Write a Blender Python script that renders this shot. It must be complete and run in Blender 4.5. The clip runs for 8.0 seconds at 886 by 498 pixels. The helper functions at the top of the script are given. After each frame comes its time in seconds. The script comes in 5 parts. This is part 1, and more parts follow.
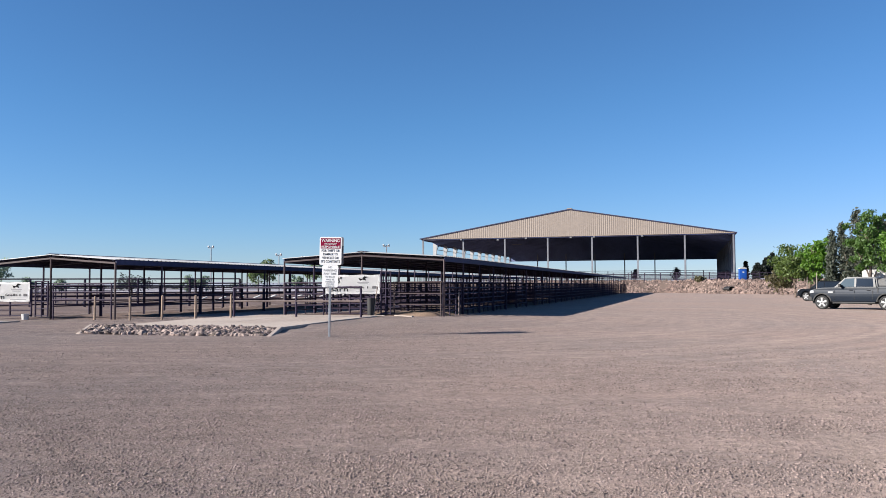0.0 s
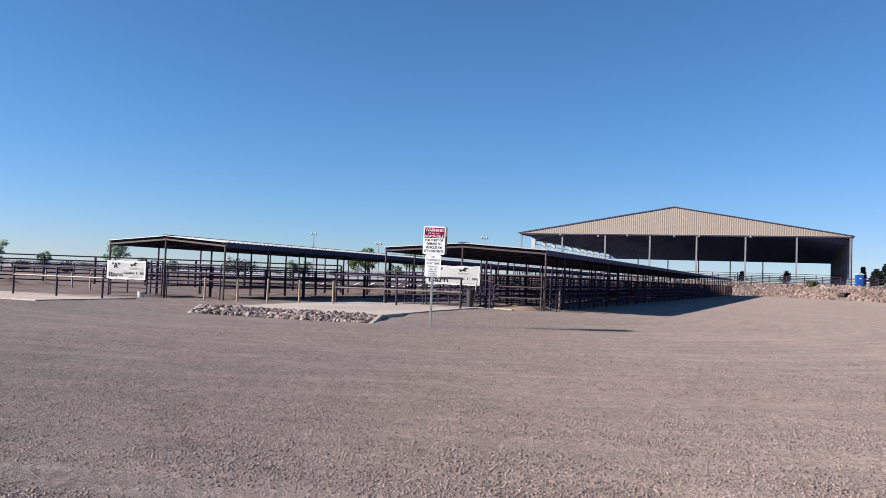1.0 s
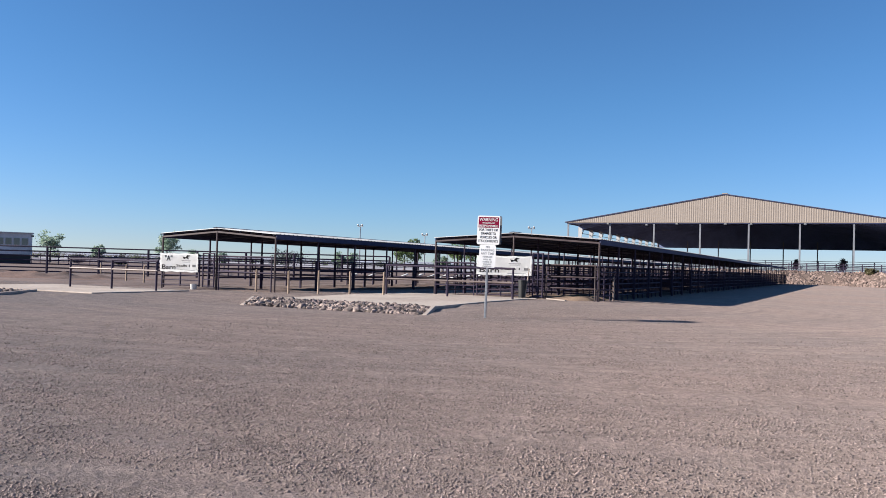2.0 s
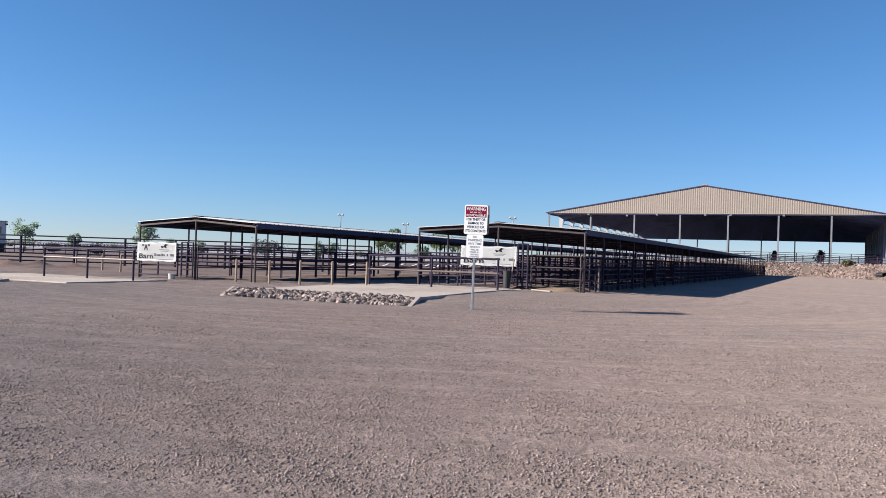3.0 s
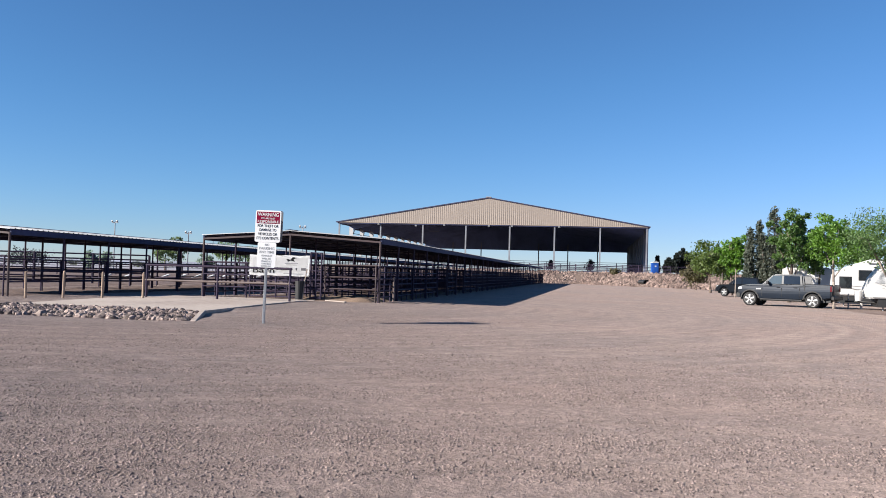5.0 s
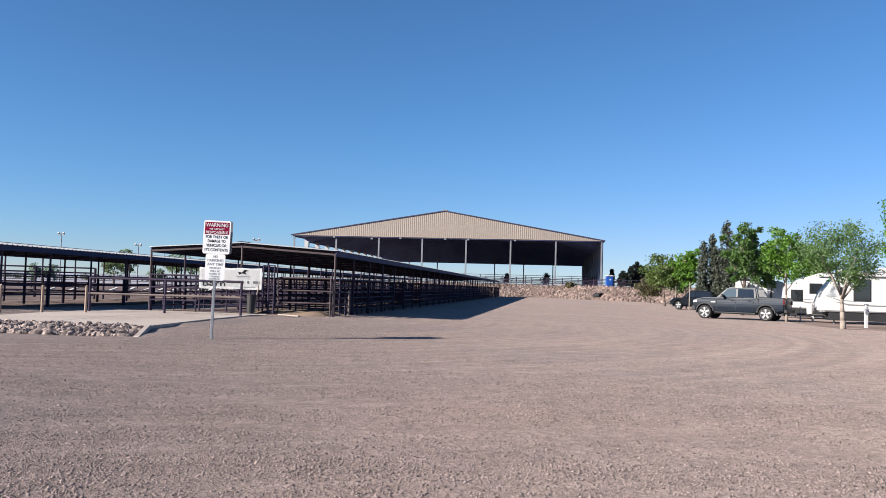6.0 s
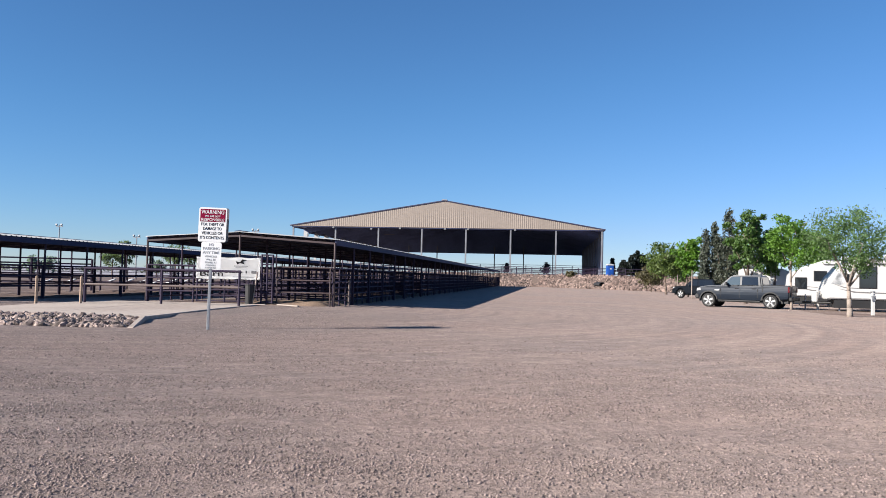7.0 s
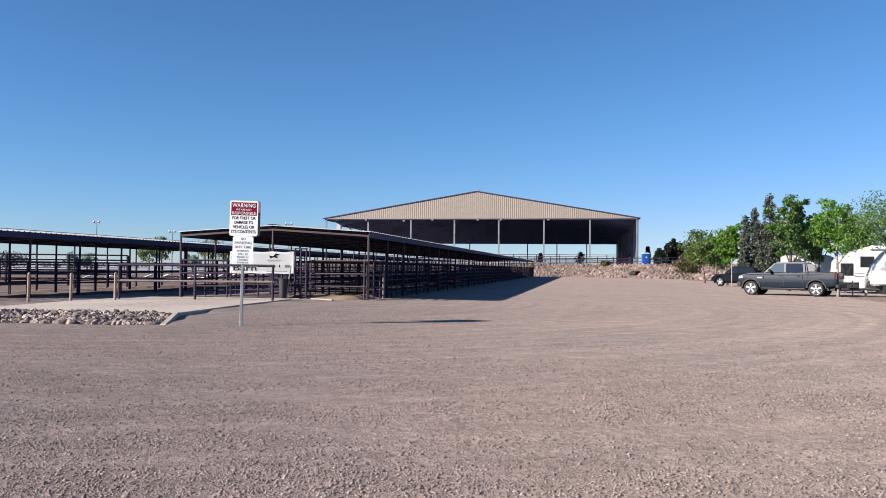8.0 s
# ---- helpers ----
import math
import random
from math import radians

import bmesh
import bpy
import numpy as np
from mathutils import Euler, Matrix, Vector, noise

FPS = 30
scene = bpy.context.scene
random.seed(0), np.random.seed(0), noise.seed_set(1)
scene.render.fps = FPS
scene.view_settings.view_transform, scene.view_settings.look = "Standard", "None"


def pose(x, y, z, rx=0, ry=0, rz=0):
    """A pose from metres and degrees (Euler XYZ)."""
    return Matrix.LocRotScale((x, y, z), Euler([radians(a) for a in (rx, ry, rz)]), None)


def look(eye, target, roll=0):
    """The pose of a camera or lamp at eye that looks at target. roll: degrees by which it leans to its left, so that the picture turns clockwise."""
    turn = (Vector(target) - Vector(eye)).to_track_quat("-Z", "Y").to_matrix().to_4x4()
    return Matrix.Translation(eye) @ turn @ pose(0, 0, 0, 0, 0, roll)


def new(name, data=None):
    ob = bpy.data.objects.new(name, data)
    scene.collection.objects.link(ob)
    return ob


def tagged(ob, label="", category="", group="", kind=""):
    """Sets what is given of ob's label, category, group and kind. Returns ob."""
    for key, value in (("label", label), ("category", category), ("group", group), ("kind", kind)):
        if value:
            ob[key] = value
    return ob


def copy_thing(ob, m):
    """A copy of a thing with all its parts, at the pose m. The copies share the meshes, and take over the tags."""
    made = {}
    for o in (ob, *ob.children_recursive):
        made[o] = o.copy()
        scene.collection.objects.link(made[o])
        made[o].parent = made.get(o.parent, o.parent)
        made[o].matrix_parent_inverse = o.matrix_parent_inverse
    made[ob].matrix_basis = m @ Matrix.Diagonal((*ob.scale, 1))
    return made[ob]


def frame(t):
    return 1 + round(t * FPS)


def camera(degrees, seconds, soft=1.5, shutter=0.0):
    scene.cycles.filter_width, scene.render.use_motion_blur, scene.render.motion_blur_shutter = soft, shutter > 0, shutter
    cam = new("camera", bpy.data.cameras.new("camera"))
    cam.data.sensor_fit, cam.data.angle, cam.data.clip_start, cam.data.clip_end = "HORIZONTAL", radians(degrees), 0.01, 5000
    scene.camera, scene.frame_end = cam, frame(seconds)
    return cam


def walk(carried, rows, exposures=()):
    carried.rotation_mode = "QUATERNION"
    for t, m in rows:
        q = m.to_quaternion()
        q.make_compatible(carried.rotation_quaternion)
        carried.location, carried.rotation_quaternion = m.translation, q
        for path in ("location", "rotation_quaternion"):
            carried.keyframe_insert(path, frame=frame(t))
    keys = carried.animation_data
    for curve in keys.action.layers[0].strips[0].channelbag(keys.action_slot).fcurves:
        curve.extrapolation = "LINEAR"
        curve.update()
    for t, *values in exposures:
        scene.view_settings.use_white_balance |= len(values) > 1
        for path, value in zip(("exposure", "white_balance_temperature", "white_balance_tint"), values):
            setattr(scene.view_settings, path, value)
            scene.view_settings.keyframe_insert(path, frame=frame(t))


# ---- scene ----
cam = camera(57.5, 8.0, 0.65)
PATH = [
    (0, (-0.054, 0.522, 1.789), (-0.632, 2.435, 1.879), -0.2),
    (0.5, (-0.149, 0.672, 1.776), (-0.914, 2.517, 1.872), 0.9),
    (1, (-0.328, 0.748, 1.759), (-1.131, 2.578, 1.828), 2.0),
    (1.5, (-0.547, 0.873, 1.752), (-1.449, 2.658, 1.802), 1.6),
    (2.8, (-1.033, 1.345, 1.761), (-1.919, 3.138, 1.785), 2.0),
    (3, (-1.108, 1.417, 1.753), (-1.966, 3.223, 1.772), 1.8),
    (3.5, (-1.265, 1.642, 1.733), (-2.107, 3.456, 1.74), 1.7),
    (4, (-1.419, 1.8, 1.726), (-2.252, 3.619, 1.753), 2.3),
    (4.2, (-1.476, 1.922, 1.736), (-2.206, 3.783, 1.763), 2.3),
    (4.5, (-1.558, 2.091, 1.745), (-2.045, 4.03, 1.791), 2.0),
    (4.7, (-1.596, 2.21, 1.749), (-2.009, 4.166, 1.8), 1.7),
    (5.8, (-1.741, 2.879, 1.749), (-2.035, 4.856, 1.836), 1.9),
    (6, (-1.767, 2.976, 1.742), (-2.027, 4.957, 1.836), 1.6),
    (6.5, (-1.851, 3.22, 1.706), (-2.105, 5.202, 1.785), 1.1),
    (7, (-1.919, 3.525, 1.685), (-2.177, 5.507, 1.755), 1.3),
    (7.5, (-2.04, 3.848, 1.7), (-2.319, 5.828, 1.758), 1.0),
    (8, (-2.119, 4.137, 1.699), (-2.456, 6.108, 1.746), 0.5),
]
walk(cam, [(t, look(eye, target, roll)) for t, eye, target, roll in PATH])

# ---- world and light ----
SUN_FROM = Vector((-5.05, -3.07, 2.82)).normalized()
world = bpy.data.worlds.new("sky")
scene.world = world
world.use_nodes = True
wn = world.node_tree
sky = wn.nodes.new("ShaderNodeTexSky")
sky.sky_type = "NISHITA"
sky.sun_disc = False
sky.sun_elevation = math.asin(SUN_FROM.z)
sky.sun_rotation = math.atan2(SUN_FROM.x, SUN_FROM.y)
sky.altitude = 1200
sky.air_density, sky.dust_density, sky.ozone_density = 1.0, 0.0, 4.0
haze = wn.nodes.new("ShaderNodeMix")
haze.data_type, haze.blend_type = "RGBA", "MULTIPLY"
haze.inputs["Factor"].default_value = 1.0
depth_of_sky = wn.nodes.new("ShaderNodeRGBToBW")
low_sky = wn.nodes.new("ShaderNodeMapRange")
low_sky.inputs["From Min"].default_value, low_sky.inputs["From Max"].default_value = 2.6, 6.0
tone = wn.nodes.new("ShaderNodeMix")
tone.data_type = "RGBA"
tone.inputs["A"].default_value = (0.62, 0.93, 1.15, 1)
tone.inputs["B"].default_value = (0.73, 0.83, 1.10, 1)
wn.links.new(sky.outputs["Color"], depth_of_sky.inputs[0])
wn.links.new(depth_of_sky.outputs[0], low_sky.inputs["Value"])
wn.links.new(low_sky.outputs["Result"], tone.inputs["Factor"])
wn.links.new(tone.outputs["Result"], haze.inputs["B"])
wn.links.new(sky.outputs["Color"], haze.inputs["A"])
wn.links.new(haze.outputs["Result"], wn.nodes["Background"].inputs["Color"])
wn.nodes["Background"].inputs["Strength"].default_value = 0.052
lamp = bpy.data.lights.new("sun", "SUN")
lamp.energy, lamp.angle, lamp.color = 5.0, radians(0.53), (1.0, 0.93, 0.84)
sun = new("sun", lamp)
sun.matrix_world = look(SUN_FROM * 50, (0, 0, 0))
scene.view_settings.exposure = 1.22


# ---- materials ----
TONE = 0.8  # one factor darkens every base colour, so that shaded parts come out deeper


def material(name, base, rough=0.7, metal=0.0, vary=0.15, scale=6.0, bump=0.0, bump_scale=40.0, tint=None, spread=0.0, stretch=(1, 1, 1), fine=1.0):
    """Base colour with broad and fine variation, an optional second colour in patches, and fine relief."""
    base = [c * TONE for c in base]
    tint = [c * TONE for c in tint] if tint else None
    m = bpy.data.materials.new(name)
    m.use_nodes = True
    n, l = m.node_tree.nodes, m.node_tree.links
    b = n["Principled BSDF"]
    b.inputs["Roughness"].default_value, b.inputs["Metallic"].default_value = rough, metal
    co = n.new("ShaderNodeTexCoord")
    mp = n.new("ShaderNodeMapping")
    mp.inputs["Scale"].default_value = stretch
    l.new(co.outputs["Object"], mp.inputs["Vector"])
    big = n.new("ShaderNodeTexNoise")
    big.inputs["Scale"].default_value, big.inputs["Detail"].default_value = scale * 0.2, 4
    small = n.new("ShaderNodeTexNoise")
    small.inputs["Scale"].default_value, small.inputs["Detail"].default_value = scale * 4 * fine, 6
    l.new(mp.outputs[0], big.inputs["Vector"])
    l.new(mp.outputs[0], small.inputs["Vector"])
    patch = n.new("ShaderNodeMix")
    patch.data_type = "RGBA"
    patch.inputs["A"].default_value = (*base, 1)
    patch.inputs["B"].default_value = (*(tint or [c * 0.7 for c in base]), 1)
    ramp = n.new("ShaderNodeMapRange")
    ramp.inputs["From Min"].default_value, ramp.inputs["From Max"].default_value = 0.4, 0.65
    l.new(big.outputs["Fac"], ramp.inputs["Value"])
    l.new(ramp.outputs["Result"], patch.inputs["Factor"])
    val = n.new("ShaderNodeHueSaturation")
    l.new(patch.outputs["Result"], val.inputs["Color"])
    mr = n.new("ShaderNodeMapRange")
    mr.inputs["From Min"].default_value, mr.inputs["From Max"].default_value = 0.3, 0.7
    mr.inputs["To Min"].default_value, mr.inputs["To Max"].default_value = 1 - vary, 1 + vary
    l.new(small.outputs["Fac"], mr.inputs["Value"])
    if spread:
        info = n.new("ShaderNodeObjectInfo")
        island = n.new("ShaderNodeNewGeometry")
        add = n.new("ShaderNodeMath")
        add.operation = "ADD"
        l.new(info.outputs["Random"], add.inputs[0])
        l.new(island.outputs["Random Per Island"], add.inputs[1])
        fr = n.new("ShaderNodeMath")
        fr.operation = "FRACT"
        l.new(add.outputs[0], fr.inputs[0])
        sp = n.new("ShaderNodeMapRange")
        sp.inputs["To Min"].default_value, sp.inputs["To Max"].default_value = 1 - spread, 1 + spread
        l.new(fr.outputs[0], sp.inputs["Value"])
        mul = n.new("ShaderNodeMath")
        mul.operation = "MULTIPLY"
        l.new(mr.outputs["Result"], mul.inputs[0])
        l.new(sp.outputs["Result"], mul.inputs[1])
        l.new(mul.outputs[0], val.inputs["Value"])
    else:
        l.new(mr.outputs["Result"], val.inputs["Value"])
    l.new(val.outputs["Color"], b.inputs["Base Color"])
    if bump:
        bn = n.new("ShaderNodeTexNoise")
        bn.inputs["Scale"].default_value, bn.inputs["Detail"].default_value = bump_scale, 5
        l.new(mp.outputs[0], bn.inputs["Vector"])
        bp = n.new("ShaderNodeBump")
        bp.inputs["Strength"].default_value, bp.inputs["Distance"].default_value = bump, 0.02
        l.new(bn.outputs["Fac"], bp.inputs["Height"])
        l.new(bp.outputs["Normal"], b.inputs["Normal"])
    return m


def glass_dark(name, base, rough=0.06):
    m = material(name, base, rough, 0.0, 0.05, 3)
    m.node_tree.nodes["Principled BSDF"].inputs["Coat Weight"].default_value = 1.0
    return m


def gravel_material():
    m = bpy.data.materials.new("gravel")
    m.use_nodes = True
    n, l = m.node_tree.nodes, m.node_tree.links
    b = n["Principled BSDF"]
    b.inputs["Roughness"].default_value = 0.95
    b.inputs["Specular IOR Level"].default_value = 0.2
    b.inputs["Diffuse Roughness"].default_value = 0.6
    co = n.new("ShaderNodeTexCoord")

    def noisy(scale, detail, stretch=(1, 1, 1), turn=0.0, rough=0.6):
        mp = n.new("ShaderNodeMapping")
        mp.inputs["Scale"].default_value = stretch
        mp.inputs["Rotation"].default_value = (0, 0, radians(turn))
        l.new(co.outputs["Object"], mp.inputs["Vector"])
        t = n.new("ShaderNodeTexNoise")
        t.inputs["Scale"].default_value, t.inputs["Detail"].default_value, t.inputs["Roughness"].default_value = scale, detail, rough
        l.new(mp.outputs[0], t.inputs["Vector"])
        return t.outputs["Fac"]

    def span(value, lo, hi, to0=0.0, to1=1.0):
        r = n.new("ShaderNodeMapRange")
        for key, v in (("From Min", lo), ("From Max", hi), ("To Min", to0), ("To Max", to1)):
            r.inputs[key].default_value = v
        l.new(value, r.inputs["Value"])
        return r.outputs["Result"]

    def mix(fac, a, c):
        x = n.new("ShaderNodeMix")
        x.data_type = "RGBA"
        l.new(fac, x.inputs["Factor"])
        for key, v in (("A", a), ("B", c)):
            if isinstance(v, tuple):
                x.inputs[key].default_value = (*[c * TONE for c in v], 1)
            else:
                l.new(v, x.inputs[key])
        return x.outputs["Result"]

    broad = span(noisy(0.09, 4), 0.38, 0.62)
    colour = mix(broad, (0.299, 0.223, 0.195), (0.256, 0.207, 0.192))
    # tyre tracks, long and thin, in two sweeps
    track = span(noisy(0.9, 3, (0.05, 1.6, 1), 8), 0.50, 0.72)
    colour = mix(track, colour, (0.335, 0.256, 0.223))
    # arcs left by turning vehicles, rings about a point in front of the barns
    rel = n.new("ShaderNodeVectorMath")
    rel.operation = "SUBTRACT"
    rel.inputs[1].default_value = (-15.0, 33.0, 0.0)
    l.new(co.outputs["Object"], rel.inputs[0])
    parts = n.new("ShaderNodeSeparateXYZ")
    l.new(rel.outputs[0], parts.inputs[0])
    flat = n.new("ShaderNodeCombineXYZ")
    l.new(parts.outputs[0], flat.inputs[0])
    l.new(parts.outputs[1], flat.inputs[1])
    radius = n.new("ShaderNodeVectorMath")
    radius.operation = "LENGTH"
    l.new(flat.outputs[0], radius.inputs[0])
    angle = n.new("ShaderNodeMath")
    angle.operation = "ARCTAN2"
    l.new(parts.outputs[1], angle.inputs[0])
    l.new(parts.outputs[0], angle.inputs[1])
    wide = n.new("ShaderNodeMath")
    wide.operation = "MULTIPLY"
    wide.inputs[1].default_value = 0.35
    l.new(angle.outputs[0], wide.inputs[0])
    ring = n.new("ShaderNodeCombineXYZ")
    l.new(radius.outputs["Value"], ring.inputs[0])
    l.new(wide.outputs[0], ring.inputs[1])
    arcs = n.new("ShaderNodeTexNoise")
    arcs.inputs["Scale"].default_value, arcs.inputs["Detail"].default_value = 2.6, 5
    l.new(ring.outputs[0], arcs.inputs["Vector"])
    colour = mix(span(arcs.outputs["Fac"], 0.50, 0.72, 0, 0.75), colour, (0.356, 0.282, 0.244))
    colour = mix(span(arcs.outputs["Fac"], 0.47, 0.32, 0, 0.6), colour, (0.220, 0.177, 0.164))
    # a patch of coarser, greyer gravel beside the pad and post
    spot = n.new("ShaderNodeMapping")
    spot.inputs["Location"].default_value = (9.0 / 4.2, -25.0 / 6.5, 0)
    spot.inputs["Scale"].default_value = (1 / 4.2, 1 / 6.5, 0)
    l.new(co.outputs["Object"], spot.inputs["Vector"])
    away = n.new("ShaderNodeVectorMath")
    away.operation = "LENGTH"
    l.new(spot.outputs[0], away.inputs[0])
    ragged = n.new("ShaderNodeMath")
    ragged.operation = "ADD"
    l.new(away.outputs["Value"], ragged.inputs[0])
    l.new(span(noisy(0.6, 4), 0, 1, -0.5, 0.5), ragged.inputs[1])
    colour = mix(span(ragged.outputs[0], 1.1, 0.7, 0, 0.3), colour, (0.200, 0.164, 0.154))
    track2 = span(noisy(0.7, 3, (1.5, 0.05, 1), -14), 0.54, 0.74, 0, 0.7)
    colour = mix(track2, colour, (0.315, 0.247, 0.214))
    # loose stones: pale and dark cells
    cell = n.new("ShaderNodeTexVoronoi")
    cell.inputs["Scale"].default_value = 45
    l.new(co.outputs["Object"], cell.inputs["Vector"])
    sep = n.new("ShaderNodeSeparateColor")
    l.new(cell.outputs["Color"], sep.inputs[0])
    grain = n.new("ShaderNodeHueSaturation")
    l.new(colour, grain.inputs["Color"])
    g1 = span(sep.outputs[0], 0, 1, 0.84, 1.15)
    cell2 = n.new("ShaderNodeTexVoronoi")
    cell2.inputs["Scale"].default_value = 16
    l.new(co.outputs["Object"], cell2.inputs["Vector"])
    sep2 = n.new("ShaderNodeSeparateColor")
    l.new(cell2.outputs["Color"], sep2.inputs[0])
    g2 = span(sep2.outputs[0], 0, 1, 0.88, 1.12)
    clump = span(noisy(2.2, 6, (1, 1.2, 1), 0, 0.7), 0.3, 0.7, 0.82, 1.16)
    mul = n.new("ShaderNodeMath")
    mul.operation = "MULTIPLY"
    l.new(g1, mul.inputs[0])
    l.new(g2, mul.inputs[1])
    ruts = noisy(3.2, 4, (0.16, 1.1, 1), 8, 0.6)
    clods = noisy(11, 3, (1, 1, 1), 0, 0.75)
    value = mul.outputs[0]
    for layer in (clump, span(ruts, 0.3, 0.7, 0.92, 1.08), span(clods, 0.3, 0.7, 0.84, 1.15)):
        step = n.new("ShaderNodeMath")
        step.operation = "MULTIPLY"
        l.new(value, step.inputs[0])
        l.new(layer, step.inputs[1])
        value = step.outputs[0]
    l.new(value, grain.inputs["Value"])
    l.new(grain.outputs["Color"], b.inputs["Base Color"])
    h = n.new("ShaderNodeMath")
    h.operation = "ADD"
    l.new(noisy(55, 5, (1, 1, 1), 0, 0.7), h.inputs[0])
    l.new(span(clods, 0.3, 0.7, 0, 1.5), h.inputs[1])
    bp = n.new("ShaderNodeBump")
    bp.inputs["Strength"].default_value, bp.inputs["Distance"].default_value = 0.8, 0.016
    l.new(h.outputs[0], bp.inputs["Height"])
    l.new(bp.outputs["Normal"], b.inputs["Normal"])
    return m


def leaf_material(name, base, warm=0.8):
    m = material(name, base, 0.55, 0, 0.25, 1.5, spread=0.45, tint=[c * 0.75 for c in base])
    n, l = m.node_tree.nodes, m.node_tree.links
    tr = n.new("ShaderNodeBsdfTranslucent")
    tr.inputs["Color"].default_value = (base[0] * 1.5, base[1] * 1.5, base[2] * warm, 1)
    mx = n.new("ShaderNodeMixShader")
    mx.inputs["Fac"].default_value = 0.35
    l.new(n["Principled BSDF"].outputs[0], mx.inputs[1])
    l.new(tr.outputs[0], mx.inputs[2])
    l.new(mx.outputs[0], n["Material Output"].inputs["Surface"])
    return m


GRAVEL = gravel_material()
PEBBLE = material("pebble", (0.285, 0.219, 0.199), 0.95, 0, 0.2, 20, spread=0.45)
PIPE = material("brown_pipe_paint", (0.036, 0.028, 0.058), 0.7, 0.0, 0.3, 8, tint=(0.052, 0.035, 0.056))
PIPE.node_tree.nodes["Principled BSDF"].inputs["Specular IOR Level"].default_value = 0.2
PIPE_RED = material("red_brown_and_sunlit_pipe", (0.040, 0.023, 0.028), 0.6, 0.0, 0.3, 8, tint=(0.07, 0.041, 0.043))
# Pale pipe tone with sunlight put into the colour.
PIPE_SUNLIT = material("sunlit_pipe", (0.19, 0.145, 0.135), 0.55, 0.1, 0.2, 6, tint=(0.11, 0.078, 0.074))
STRAW = material("straw_and_dung", (0.27, 0.185, 0.13), 0.95, 0, 0.3, 5, 0.6, 14, tint=(0.16, 0.11, 0.085))
ROOF = material("galvanised_roof", (0.62, 0.62, 0.62), 0.42, 0.55, 0.1, 1, tint=(0.5, 0.5, 0.5))
PURLIN = material("dull_purlin_steel", (0.034, 0.034, 0.068), 0.45, 0.4, 0.2, 1)
# Dark trim metal; on barn undersides it carries the roof shade.
SOFFIT = material("roof_shade_dark_metal", (0.030, 0.037, 0.100), 0.8, 0.0, 0.2, 1)
BEIGE = material("beige_metal_siding", (0.318, 0.264, 0.226), 0.6, 0.05, 0.06, 0.4, tint=(0.295, 0.245, 0.21), spread=0.03)
BEIGE_TRIM = material("beige_metal_trim", (0.42, 0.34, 0.27), 0.5, 0.1, 0.1, 1)
# Steel whose blue holds the dim tint under the arena roof.
SHADE_STEEL = material("shade_blue_steel", (0.185, 0.23, 0.42), 0.6, 0.2, 0.2, 1)
GREY_STEEL = material("primed_grey_steel", (0.30, 0.31, 0.34), 0.5, 0.3, 0.15, 2)
PALE_STEEL = material("pale_grey_steel", (0.52, 0.53, 0.55), 0.5, 0.1, 0.12, 2)
GALV = material("galvanised_post", (0.42, 0.43, 0.45), 0.45, 0.7, 0.15, 10)
CONCRETE = material("pale_concrete", (0.47, 0.395, 0.34), 0.9, 0, 0.15, 1.5, 0.2, 30, tint=(0.39, 0.32, 0.275))
ROCK = material("riprap_rock", (0.35, 0.272, 0.235), 0.9, 0, 0.35, 5, 0.8, 14, tint=(0.125, 0.092, 0.094), spread=0.7)
ROCK_BANK = material("bank_rock", (0.205, 0.148, 0.128), 0.9, 0, 0.35, 2, 0.7, 6, tint=(0.13, 0.088, 0.076), spread=0.6)
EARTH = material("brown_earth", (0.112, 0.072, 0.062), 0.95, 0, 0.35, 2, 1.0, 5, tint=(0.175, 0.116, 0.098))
MOUND_EARTH = material("turned_red_earth", (0.175, 0.105, 0.085), 0.95, 0, 0.4, 3, 1.0, 4, tint=(0.095, 0.058, 0.05))
STRIP_EARTH = material("dry_planting_earth", (0.235, 0.165, 0.135), 0.95, 0, 0.3, 2, 0.8, 8, tint=(0.19, 0.125, 0.10))
WOOD = material("raw_timber_post", (0.40, 0.295, 0.22), 0.8, 0, 0.2, 6, 0.3, 30, tint=(0.33, 0.225, 0.155))
BARK = material("bark", (0.17, 0.125, 0.10), 0.9, 0, 0.3, 8, 0.6, 25, tint=(0.11, 0.085, 0.07))
BARK_PALE = material("pale_bark", (0.34, 0.28, 0.24), 0.9, 0, 0.25, 8, 0.5, 25)
LEAF = leaf_material("bright_leaf", (0.115, 0.235, 0.03))
LEAF_SOFT = leaf_material("soft_leaf", (0.12, 0.205, 0.07))
LEAF_DARK = leaf_material("conifer_leaf", (0.098, 0.115, 0.088), 1.2)
LEAF_OLIVE = leaf_material("olive_leaf", (0.112, 0.165, 0.045))
LEAF_DEEP = leaf_material("deep_green_leaf", (0.08, 0.155, 0.035))
LEAF_SHADE = leaf_material("shaded_far_leaf", (0.045, 0.055, 0.055), 1.4)
LEAF_BLACK = leaf_material("dark_cedar_leaf", (0.014, 0.022, 0.018))
LEAF_MUTED = leaf_material("muted_leaf", (0.12, 0.175, 0.10))
# Pale leaf colour, lightened further for distance haze.
LEAF_FAR = leaf_material("far_leaf", (0.235, 0.315, 0.25), 1.4)
BANK_EARTH = material("bank_earth", (0.13, 0.092, 0.076), 0.95, 0, 0.3, 2, 0.8, 6, tint=(0.12, 0.083, 0.068))
LEAF_BROWN = leaf_material("dry_brown_leaf", (0.125, 0.112, 0.062))
LEAF_SCRUB = leaf_material("grey_scrub_leaf", (0.105, 0.118, 0.112))
WHITE = material("white_sheet", (0.88, 0.88, 0.89), 0.6, 0, 0.03, 2, tint=(0.83, 0.83, 0.83))
